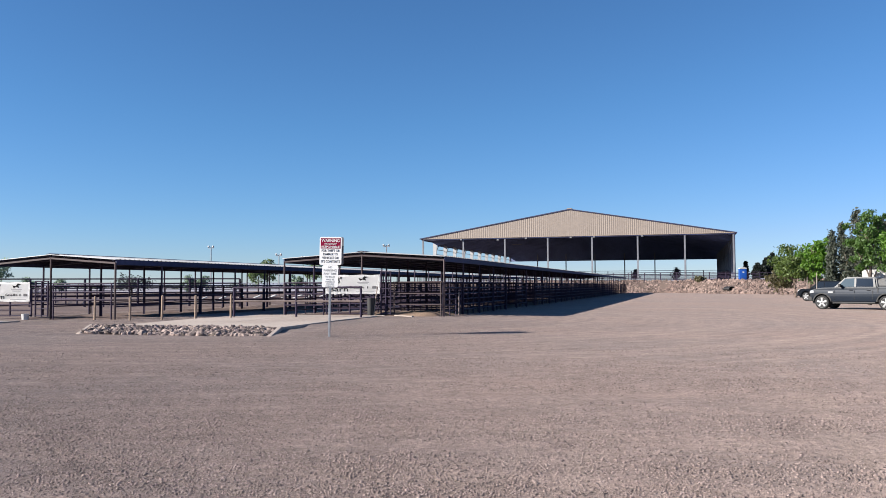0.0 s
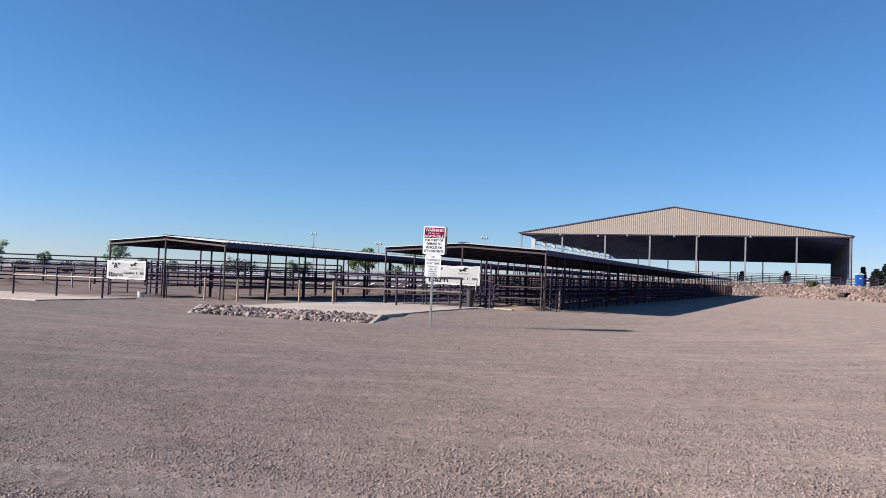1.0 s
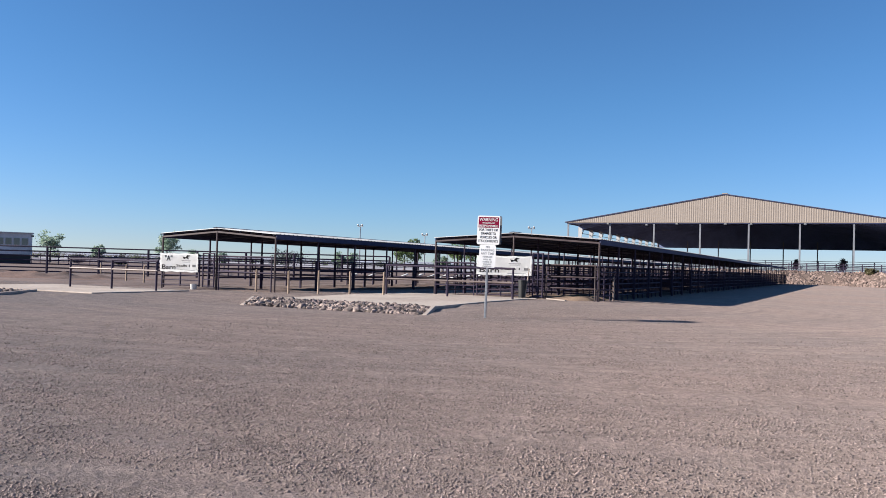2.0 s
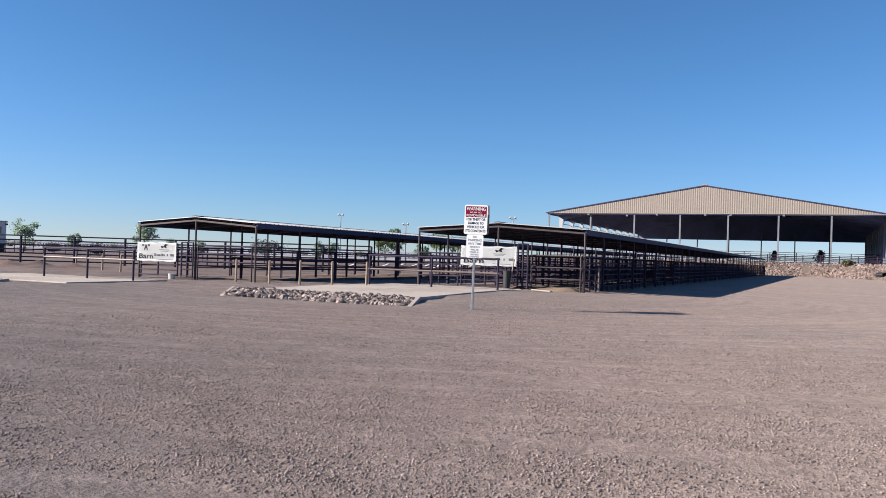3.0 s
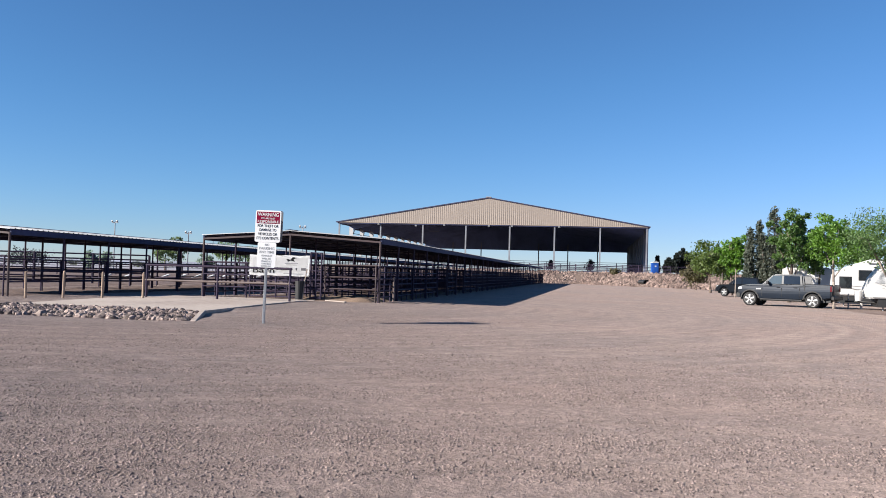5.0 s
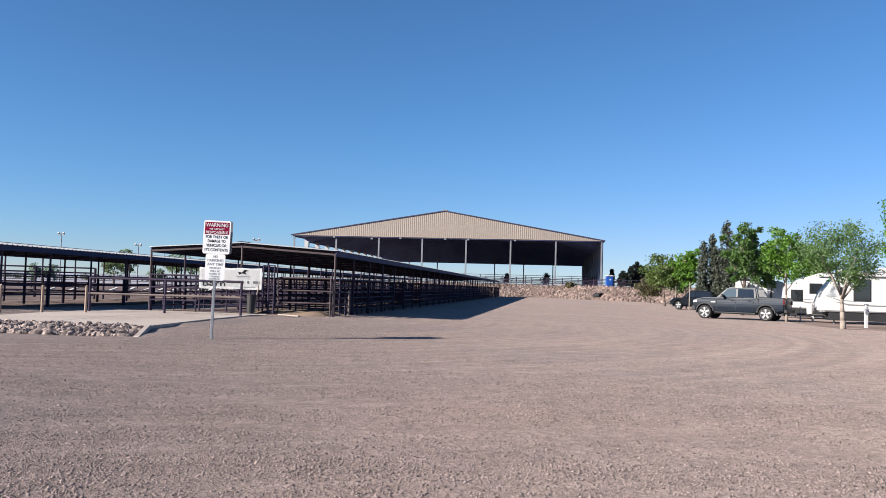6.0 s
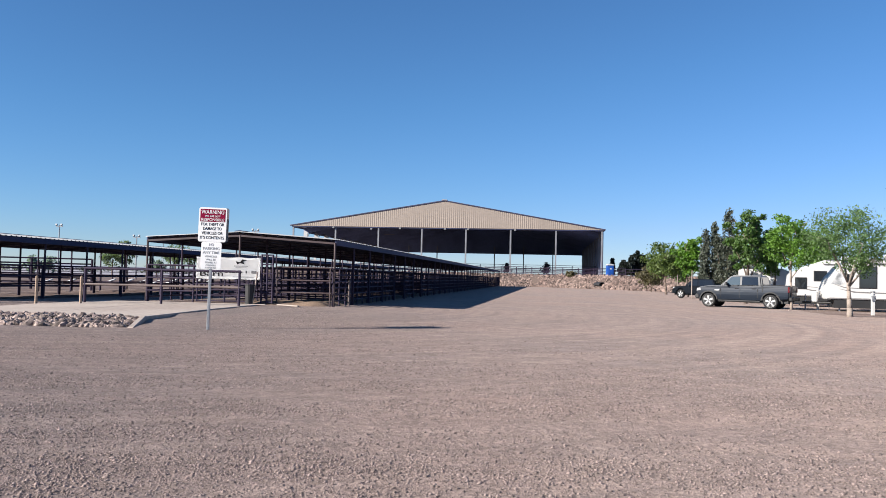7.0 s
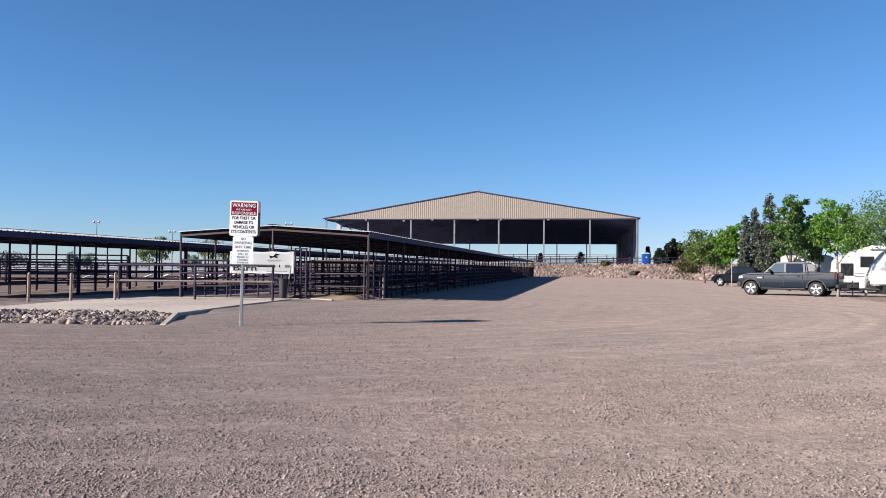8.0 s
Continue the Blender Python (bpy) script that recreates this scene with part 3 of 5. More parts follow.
flat_sheet("paddock", (-140, -29.6, 27.2, 128.0), 0.075, EARTH, "reddish brown dirt paddock behind pipe fencing", 1.5, 0.06)


def earth_mound():
    """A low ridge of turned earth along the near side of the paddock fence."""
    bm = bmesh.new()
    a, b = Vector((-57.0, 24.0, 0)), Vector((-36.5, 35.5, 0))
    u = (b - a).normalized()
    v = Vector((-u.y, u.x, 0))
    length, nx, ny = (b - a).length, 60, 14
    rows = []
    for i in range(nx + 1):
        row = []
        for j in range(ny + 1):
            s, d = i / nx, 2 * j / ny - 1
            p = a + u * (length * s) + v * (2.6 * d)
            rise = 0.42 * (1 - d * d) * min(1.0, 2.2 * (1 - s)) * min(1.0, 8 * s)
            rise += 0.26 * (1 - abs(d)) * noise.noise(Vector((p.x * 0.9, p.y * 0.9, 3))) + 0.12 * (1 - abs(d)) * noise.noise(Vector((p.x * 3, p.y * 3, 8)))
            row.append(bm.verts.new((p.x, p.y, gz(p.x, p.y) - 0.03 + rise + (0.06 if abs(d) < 0.99 else 0))))
        rows.append(row)
    for i in range(nx):
        for j in range(ny):
            bm.faces.new((rows[i][j], rows[i + 1][j], rows[i + 1][j + 1], rows[i][j + 1]))
    o = part("earth_mound", bm, MOUND_EARTH, smooth=True)
    tagged(o, "low ridge of turned brown earth beside pipe fence", "mound")


earth_mound()
flat_sheet("barn_aisle", (-22.0, -18.0, 34.0, 138.0), 0.012, EARTH, "brown dirt aisle between the barns", 2.0)


# front gates of barn B: three bare rails beside the entrance
def front_panel(x0, x1, y, g, zs, mat, label):
    p = thing("front_panel", label, "panel", "front rails", pose(x0, y, g))
    w = x1 - x0
    rail = mesh_of("rail", T((0, 0, 0), (w, 0, 0), 0.03, n=8), mat)
    for z in zs:
        put("rail", rail, p, pose(0, 0, z))
    up = mesh_of("upright", T((0, 0, 0), (0, 0, max(zs) + 0.02), 0.03, n=8), mat)
    put("upright", up, p, pose(0.05, 0, 0))
    put("upright", up, p, pose(w - 0.05, 0, 0))
    return p


def gate(x0, x1, y, g, top, mat, label):
    """A pipe gate with mid bar and six rails."""
    p = thing("pipe_gate", label, "gate", "pipe gates", pose(x0, y, g))
    w = x1 - x0
    up = mesh_of("upright", T((0, 0, 0.12), (0, 0, top), 0.036, n=8), mat)
    for x in (0.03, w / 2, w - 0.03):
        put("upright", up, p, pose(x, 0, 0))
    rail = mesh_of("rail", T((0, 0, 0), (w, 0, 0), 0.024, n=8), mat)
    for i in range(6):
        put("rail", rail, p, pose(0, 0, 0.16 + (top - 0.18) * i / 5))
    return p


front_panel(-12.25, -10.05, 33.42, GB, [0.55, 1.02, 1.51], PIPE_RED, "red brown pipe rails closing the barn front")
gate(-12.78, -12.28, 33.25, GB, 1.98, PIPE, "narrow brown pipe gate at the barn front")
front_panel(-17.5, -15.5, 33.42, GB, [0.5, 1.0, 1.5], PIPE, "brown pipe rails at the barn corner")
gate(-15.4, -13.1, 33.35, GB, 1.25, PIPE, "brown pipe gate below a white banner")
gate(-28.85, -26.55, 28.2, GA, 1.3, PIPE, "brown pipe gate below a white banner")
gate(-26.4, -25.7, 28.2, GA, 1.62, PIPE, "narrow brown pipe gate beside the banner")
front_panel(-25.55, -22.55, 28.25, GA, [0.82, 1.15, 1.5], PIPE, "brown pipe rails across the barn front")


# ---- banners ----
def banner(name, x0, x1, y, z0, z1, letter, tail, label):
    b = thing(name, label, "banner", "barn banners", pose((x0 + x1) / 2, y, (z0 + z1) / 2))
    w, h = x1 - x0, z1 - z0
    bm = bmesh.new()
    nx, nz = 24, 8
    grid = [[bm.verts.new((w * (i / nx - 0.5), 0.002 * math.sin(i * 0.9 + j * 0.5) + 0.003 * noise.noise(Vector((i * 0.3, j * 0.5, 2))),
                           h * (j / nz - 0.5) - (0.022 * math.sin(i / nx * math.pi * 3) ** 2 if j in (0, nz) else 0))) for i in range(nx + 1)] for j in range(nz + 1)]
    for j in range(nz):
        for i in range(nx):
            bm.faces.new((grid[j][i], grid[j][i + 1], grid[j + 1][i + 1], grid[j + 1][i]))
    bmesh.ops.solidify(bm, geom=bm.faces[:], thickness=0.003)
    part("sheet", bm, WHITE, b, "white vinyl sheet", True)
    up = pose(0, 0, 0, 90)
    lettering("lettering", letter, h * 0.42, BLACK, b, pose(-w * 0.27, -0.0125, h * 0.2) @ up)
    lettering("lettering", "Barn", h * 0.36, BLACK, b, pose(-w * 0.26, -0.0125, -h * 0.27) @ up, w * 0.36)
    lettering("lettering", tail, h * 0.17, BLACK, b, pose(w * 0.085, -0.0125, -h * 0.17) @ up, w * 0.28)
    part("text_bar", B(-0.06, -0.0125, -0.05, -0.02, -0.0095, 0.05), BLACK, b).matrix_basis = pose(w * 0.30, 0, -h * 0.17)
    part("text_bar", B(-0.10, -0.0125, -0.05, 0.10, -0.0095, 0.05), DARK_INK, b).matrix_basis = pose(w * 0.405, 0, -h * 0.17)
    # emblem: plain dark strokes and grey bars
    part("emblem", slab([(-0.15, 0.02), (-0.03, 0.0), (0.04, 0.07), (0.16, 0.05), (0.06, 0.015), (0.10, -0.05), (-0.02, -0.02), (-0.10, -0.055)], "y", -0.0125, -0.0095), BLACK, b).matrix_basis = pose(w * 0.2, 0, h * 0.28) @ Matrix.Diagonal((1.45, 1, 1.6, 1))
    part("text_bar", B(-0.28, -0.0125, -0.015, 0.28, -0.0095, 0.015), GREY_INK, b).matrix_basis = pose(w * 0.2, 0, h * 0.1)
    part("text_bar", B(-0.22, -0.0125, -0.008, 0.22, -0.0095, 0.008), GREY_INK, b).matrix_basis = pose(w * 0.2, 0, h * 0.03)
    part("text_bar", B(-0.42, -0.0125, -0.01, 0.42, -0.0095, 0.01), GREY_INK, b).matrix_basis = pose(w * 0.24, 0, -h * 0.4)
    return b


banner("banner", -15.38, -12.82, 33.26, 1.44, 2.27, "\"B\"", "Stalls", "white barn banner with black lettering on pipe gate")
banner("banner", -28.9, -26.62, 28.13, 1.17, 2.0, "\"A\"", "Stalls", "white barn banner with large black letter A")


# ---- pipe hitching rails on the pads ----
def hitch_rail(x0, x1, y, g, top, mid, turn, label):
    h = thing("hitch_rail", label, "rail", "pipe hitch rails", pose(x0, y, g, 0, 0, turn))
    w = x1 - x0
    post = mesh_of("post", T((0, 0, -0.05), (0, 0, top), 0.045, n=10), PIPE)
    for k in (0, 0.5, 1):
        put("post", post, h, pose(w * k, 0, 0))
    rail = mesh_of("rail", T((-0.05, 0, 0), (w + 0.05, 0, 0), 0.042, n=10), PIPE)
    put("rail", rail, h, pose(0, 0, top))
    # Lower rail is paler, its sunlit top put into the colour.
    low = mesh_of("rail", T((-0.05, 0, 0), (w + 0.05, 0, 0), 0.042, n=10), PIPE_SUNLIT)
    put("rail", low, h, pose(0, 0, mid))
    return h


hitch_rail(-18.1, -12.55, 30.2, gz(-15.3, 30.4) + 0.045, 1.18, 0.62, 3.5, "brown pipe hitching rail on the concrete pad")
hitch_rail(-30.4, -25.4, 24.6, gz(-28, 25) + 0.045, 1.18, 0.80, 0.0, "brown pipe hitching rail on the far concrete pad")


# ---- timber bollards ----
def bollard_mesh(seed):
    rng = random.Random(seed)
    bm = bmesh.new()
    tube(bm, (0, 0, -0.2), (rng.uniform(-0.02, 0.02), 0, 0.93), 0.046, 0.043, 10)
    tube(bm, (rng.uniform(-0.02, 0.02), 0, 0.93), (0, 0, 0.95), 0.043, 0.034, 10)
    return mesh_of("timber_post", bm, WOOD)


for k, (x, y) in enumerate([(-23.2, 28.0), (-21.1, 27.5), (-20.0, 28.0), (-19.0, 28.8), (-17.7, 29.3), (-42.5, 36.4), (-35.9, 32.5), (-33.4, 31.4)]):
    o = new("timber_post", bollard_mesh(k))
    o.matrix_basis = pose(x, y, gz(x, y), 0, 0, 40 * k)
    tagged(o, "raw round timber bollard set in the gravel", "bollard", "timber bollards")


# ---- warning sign ----
def warning_sign():
    s = thing("warning_sign", "white and red warning sign on galvanised steel post", "sign", "", pose(-9.345, 20.6, gz(-9.33, 20.6) - 0.055, 0, 0, 10.0))
    lean = pose(0, 0, 0, 0, 1.0, 0)
    up = pose(0, 0, 0, 90)
    o = part("post", box(bmesh.new(), -0.03, -0.02, -0.2, 0.03, 0.03, 2.7, 0.008), GALV, s)
    o.matrix_basis = lean

    def board(name, w, h, z, y, label, mat=WHITE, x=0.0):
        pts, r = [], 0.045
        for cx, cz, a0 in ((w / 2 - r, h / 2 - r, 0), (-w / 2 + r, h / 2 - r, 90), (-w / 2 + r, -h / 2 + r, 180), (w / 2 - r, -h / 2 + r, 270)):
            pts += [(cx + r * math.cos(radians(a0 + 22.5 * k)), cz + r * math.sin(radians(a0 + 22.5 * k))) for k in range(5)]
        o = part(name, slab(pts, "y", -0.002, 0.002), mat, s, label)
        o.matrix_basis = lean @ pose(x, y, z)
        return o
    top = board("upper_board", 0.61, 0.762, 2.385, -0.03, "white board with red heading")
    part("red_heading", slab([(-0.275, 0.065), (0.275, 0.065), (0.275, 0.345), (-0.275, 0.345)], "y", -0.0045, -0.0022, 0.0), SIGN_RED, top)
    for body, z, size, w, mat in (("WARNING", 0.275, 0.12, 0.50, WHITE), ("WE ARE NOT", 0.185, 0.055, 0.34, WHITE), ("RESPONSIBLE", 0.108, 0.085, 0.50, WHITE)):
        lettering("lettering", body, size, mat, top, pose(0, -0.0065, z) @ up, w)
    for body, z, w in (("FOR THEFT OR", 0.005, 0.50), ("DAMAGE TO", -0.09, 0.40), ("VEHICLES OR", -0.19, 0.46), ("IT'S CONTENTS", -0.29, 0.52)):
        lettering("lettering", body, 0.092, BLACK, top, pose(0, -0.004, z) @ up, w)
    low = board("lower_board", 0.445, 0.60, 1.70, -0.03, "smaller white parking notice")
    for body, z, size, w in (("NO", 0.24, 0.08, 0.10), ("PARKING", 0.155, 0.085, 0.36), ("ANY TIME", 0.065, 0.085, 0.36), ("VEHICLES", -0.02, 0.058, 0.27), ("WILL BE", -0.09, 0.058, 0.22), ("TOWED AT", -0.155, 0.058, 0.26), ("OWNERS", -0.215, 0.05, 0.22), ("EXPENSE", -0.27, 0.05, 0.24)):
        lettering("lettering", body, size, GREY_INK, low, pose(0, -0.004, z) @ up, w)
    # the board that faces the other way, behind
    back = board("rear_board", 0.61, 0.762, 2.395, 0.16, "bare aluminium back of second board", SIGN_BACK, 0.01)
    for z in (2.15, 2.6):
        o = part("bracket", B(-0.02, -0.028, -0.02, 0.02, 0.16, 0.02), GALV, s)
        o.matrix_basis = lean @ pose(0, 0, z)
    return s


warning_sign()


# ---- covered arena ----
def arena():
    X0, X1, Y0, Y1 = -55.0, 8.95, 166.4, 256.0
    EAVE, PEAK, G = 11.78, 17.2, BANK_TOP
    xm, half, depth = (X0 + X1) / 2, (X1 - X0) / 2, Y1 - Y0
    a = thing("covered_arena", "huge open-sided riding arena with beige ribbed metal gable", "arena", "", pose(xm, Y0, G))
    e, p = EAVE - G, PEAK - G
    s = (p - e) / half
    # front gable: ribbed siding
    for y0, low in ((-0.12, e + 0.03), (depth + 0.02, e - 2.4)):
        w, x = 0.41, -half + 0.3
        while x < half - 0.3:
            x1 = min(x + w, half)
            xr = min(x + 0.2, x1)
            bm = bmesh.new()
            outline = [(x, y0), (xr, y0), (min(xr + 0.05, x1), y0 - 0.022), (x1, y0 - 0.022), (x1, y0 + 0.1), (x, y0 + 0.1)]
            lo = [bm.verts.new((qx, qy, low)) for qx, qy in outline]
            hi = [bm.verts.new((qx, qy, p - s * abs(qx))) for qx, qy in outline]
            bm.faces.new(lo[::-1])
            bm.faces.new(hi)
            for k in range(6):
                bm.faces.new((lo[k], lo[(k + 1) % 6], hi[(k + 1) % 6], hi[k]))
            part("siding_panel", bm, BEIGE, a)
            x += w
    part("gable_trim", B(-half - 0.1, -0.2, e - 0.03, half + 0.1, -0.02, e + 0.06), BEIGE_TRIM, a, "pale lower edge trim")
    part("header_beam", B(-half, -0.12, e - 0.24, half, 0.06, e - 0.034), SOFFIT, a, "dark steel header beam")
    for sg in (-1, 1):
        ox = sg * (half + 0.4)
        bm = slab([(0, p + 0.02), (ox, p - s * (half + 0.4) + 0.02), (ox, p - s * (half + 0.4) + 0.22), (0, p + 0.22)], "y", -0.22, depth + 0.5)
        part("roof", bm, BEIGE_TRIM, a, "tan metal roof sheet")
        part("rake_trim", slab([(0, p + 0.0), (ox, p - s * (half + 0.4) + 0.0), (ox, p - s * (half + 0.4) + 0.2), (0, p + 0.2)], "y", -0.26, -0.222), SOFFIT, a, "dark rake edge trim")
        # Shade below the roof is put into this sheet's colour.
        part("soffit", slab([(0, p - 0.12), (sg * half, e - 0.12), (sg * half, e - 0.02), (0, p - 0.02)], "y", 0.1, depth - 0.1), SHADE_STEEL, a, "roof underside sheet coloured blue as shade")
    part("ridge_vent", B(-0.5, -0.2, p + 0.15, 0.5, depth, p + 0.32), BEIGE_TRIM, a)
    # Sheets inside both gables, dark blue to stand for the dim interior.
    part("rear_shade_sheet", slab([(-half, e - 2.43), (half, e - 2.43), (half, e - 0.1), (0, p - 0.15), (-half, e - 0.1)], "y", depth - 0.25, depth - 0.15), SHADE_STEEL, a, "inner sheet coloured blue as shade")
    part("front_shade_sheet", slab([(-half + 1, e - 0.02), (half - 1, e - 0.02), (0, p - 0.15)], "y", 0.07, 0.12), SHADE_STEEL, a, "inner sheet coloured blue as shade")
    post = mesh_of("column", B(-0.15, -0.15, -0.1, 0.15, 0.15, e - 0.25), GREY_STEEL)
    for i in range(8):
        put("column", post, a, pose(-half + 0.3 + (2 * half - 0.6) * i / 7, 0.1, 0))
        put("column", post, a, pose(-half + 0.3 + (2 * half - 0.6) * i / 7, depth - 0.3, 0))
    for j in range(1, 11):
        y = depth * j / 11
        part("frame_leg", slab([(-half + 0.05, -0.1), (-half + 0.4, -0.1), (-half + 0.95, e - 0.9), (-half + 0.05, e - 0.5)], "y", y - 0.12, y + 0.12), PALE_STEEL, a, "pale tapered frame leg")
        put("column", post, a, pose(half - 0.3, y, 0))
        part("knee_brace", T((-half + 0.3, y, e - 3.2), (-half + 0.3, y + 3.4, e - 0.9), 0.1, n=6), GREY_STEEL, a)
        for sg in (-1, 1):
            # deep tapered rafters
            part("rafter", slab([(0, p - 0.15), (sg * half, e - 0.15), (sg * half, e - 1.3), (sg * half * 0.8, e - 0.15 + s * half * 0.2 - 0.8), (0, p - 0.75)], "y", y - 0.1, y + 0.1), SHADE_STEEL, a)
    for z in (e - 3.0, e - 1.9):
        part("girt", B(-half - 0.02, 8.2, z, -half + 0.04, depth, z + 0.12), GREY_STEEL, a, "grey side girt")
    # right side wall, clad to the ground; left side only a band under the eave
    part("side_wall", B(half - 0.12, 0.3, 0.1, half + 0.02, depth, e), SHADE_STEEL, a, "grey metal side wall")
    part("side_band", B(-half - 0.02, 9, e - 1.0, -half + 0.12, depth, e), SHADE_STEEL, a, "dark band under the eave")
    part("side_band", B(-half - 0.02, 0.3, e - 0.35, -half + 0.12, 9, e), SHADE_STEEL, a)
    part("floor", B(-half, 0.5, -0.05, half, depth, 0.03), EARTH, a, "raked earth floor")
    for x in (-23, -15, -9, 0.3, 5, 14.5):
        o = part("floodlight", box(bmesh.new(), -0.22, -0.42, -0.2, 0.22, -0.15, 0.15, 0.04), GREY_STEEL, a)
        o.matrix_basis = pose(x, 0, e - (0.45 if x == -15 else 0.25))
    # pale bars that stand for streaks of light on the side wall and purlins
    for y, z in ((30, e - 3.2), (30, e - 3.8), (30, e - 4.4), (52, e - 3.0), (52, e - 3.6)):
        part("wall_streak", B(half - 0.3, y, z, half - 0.13, y + 5.5, z + 0.12), GREY_STEEL, a, "pale bar standing for a light streak")
    for x, y in ((-16, 24), (-20, 44), (-9, 44), (4, 24), (10, 44), (16, 30)):
        part("purlin_streak", B(x - 1.3, y - 0.12, p - s * abs(x) - 1.35, x + 1.3, y + 0.12, p - s * abs(x) - 1.2), GREY_STEEL, a, "pale bar for a lit purlin streak")


arena()


def pipe_fence(pts, height, rails, label, step=3.0, r=0.035, base=None, mat=None):
    """A pipe fence along a polyline, as one thing with its posts and rails."""
    mat = mat or PIPE
    f = thing("pipe_fence", label, "fence", "pipe fences", pose(pts[0][0], pts[0][1], 0))
    ox, oy = pts[0]
    post = mesh_of("post", T((0, 0, -0.1), (0, 0, height), r * 1.5, n=8), mat)
    for (xa, ya), (xb, yb) in zip(pts, pts[1:]):
        d = math.hypot(xb - xa, yb - ya)
        n = max(1, round(d / step))
        for i in range(n):
            x, y = xa + (xb - xa) * i / n, ya + (yb - ya) * i / n
            put("post", post, f, pose(x - ox, y - oy, gz(x, y) if base is None else base))
        za, zb = (gz(xa, ya), gz(xb, yb)) if base is None else (base, base)
        for h in rails:
            part("rail", T((xa - ox, ya - oy, za + h), (xb - ox, yb - oy, zb + h), r, n=6), mat, f)
    return f


pipe_fence([(-53, 162.5), (13, 162.5)], 1.6, [0.2, 0.48, 0.76, 1.04, 1.32, 1.6], "brown pipe fence along the top of the bank", 3.0, 0.055, BANK_TOP)
pipe_fence([(-50, 175), (8, 175), (8, 230)], 2.2, [0.35, 0.7, 1.05, 1.4, 1.8, 2.2], "tall pipe arena fence under the roof", 5.0, 0.05, BANK_TOP)
pipe_fence([(13, 162.5), (60, 150)], 1.5, [0.4, 0.95, 1.5], "grey mesh fence on the bank", 4.0, 0.04, BANK_TOP)
pipe_fence([(-29.4, 49.5), (-46.4, 39.5), (-64.0, 29.0)], 1.9, [0.25, 0.5, 0.75, 1.0, 1.3, 1.6, 1.9], "tall brown pipe fence round a dirt paddock", 3.4, 0.05)
pipe_fence([(-57, 62), (-80, 70), (-140, 92)], 1.5, [0.4, 0.8, 1.15, 1.5], "second pipe fence across the paddock", 4.0, 0.035)
pipe_fence([(-36, 44), (-60, 62), (-50, 110), (-34, 128)], 1.5, [0.5, 1.0, 1.5], "pipe paddock fence behind the low barn", 4.0, 0.035)


# ---- portable toilet ----
def portable_toilet(x, y, z):
    t = thing("portable_toilet", "blue plastic portable toilet with pale roof", "toilet", "", pose(x, y, z, 0, 0, 10))
    part("cabin", box(bmesh.new(), -0.6, -0.6, 0.08, 0.6, 0.6, 2.1, 0.05, 2), BLUE, t)
    part("skid", B(-0.62, -0.62, 0, 0.62, 0.62, 0.1), TRIM_BLACK, t)
    part("roof", slab([(-0.66, 2.1), (0.66, 2.1), (0.55, 2.28), (0.2, 2.36), (-0.2, 2.36), (-0.55, 2.28)], "y", -0.66, 0.66, 0.02), RV_WHITE, t, "translucent white roof")
    d = part("door", B(-0.42, -0.635, 0.2, 0.42, -0.6, 2.0, 0.01), BLUE, t)
    part("door_plate", B(-0.15, -0.645, 1.35, 0.15, -0.636, 1.6), RV_WHITE, d, "white notice plate")
    part("vent_pipe", T((0.4, 0.4, 2.1), (0.4, 0.4, 2.6), 0.06), TRIM_BLACK, t)


portable_toilet(9.6, 157.0, BANK_TOP)


# ---- vehicles ----
def wheel(parent, x, y, r, width, side, spokes=5):
    w = part("wheel", T((0, -width / 2, 0), (0, width / 2, 0), r * 0.72, n=20), TRIM_BLACK, parent)
    w.matrix_basis = pose(x, y, r)
    bm = bmesh.new()
    n, prof = 28, [(r * 0.70, -width / 2 + 0.02), (r * 0.9, -width / 2), (r, -width * 0.32), (r, width * 0.32), (r * 0.9, width / 2), (r * 0.70, width / 2 - 0.02)]
    rings = [[bm.verts.new((q * math.cos(2 * math.pi * i / n), d, q * math.sin(2 * math.pi * i / n))) for i in range(n)] for q, d in prof]
    for a, b in zip(rings, rings[1:] + rings[:1]):
        for i in range(n):
            bm.faces.new((a[i], b[i], b[(i + 1) % n], a[(i + 1) % n]))
    part("tyre", bm, RUBBER, w, "", True)
    bm = bmesh.new()
    o = side * (width / 2 - 0.02)
    prof = [(r * 0.73, o), (r * 0.73, o + side * 0.02), (r * 0.66, o + side * 0.015), (r * 0.64, o - side * 0.04)]
    rings = [[bm.verts.new((q * math.cos(2 * math.pi * i / n), d, q * math.sin(2 * math.pi * i / n))) for i in range(n)] for q, d in prof]
    for a, b in zip(rings, rings[1:]):
        for i in range(n):
            bm.faces.new((a[i], b[i], b[(i + 1) % n], a[(i + 1) % n]))
    tube(bm, (0, o - side * 0.04, 0), (0, o + side * 0.012, 0), r * 0.16, r * 0.13, 12)
    for k in range(spokes):
        a = 2 * math.pi * k / spokes + 0.3
        for d in (-0.12, 0.12):
            tube(bm, (0.1 * r * math.cos(a), o, 0.1 * r * math.sin(a)), (0.67 * r * math.cos(a + d), o, 0.67 * r * math.sin(a + d)), 0.042, 0.036, 6)
    part("rim", bm, CHROME, w, "bright alloy rim")
    return w


def arch(cx, cz, r, a0, a1, n=10):
    return [(cx + r * math.cos(radians(a0 + (a1 - a0) * i / n)), cz + r * math.sin(radians(a0 + (a1 - a0) * i / n))) for i in range(n + 1)]


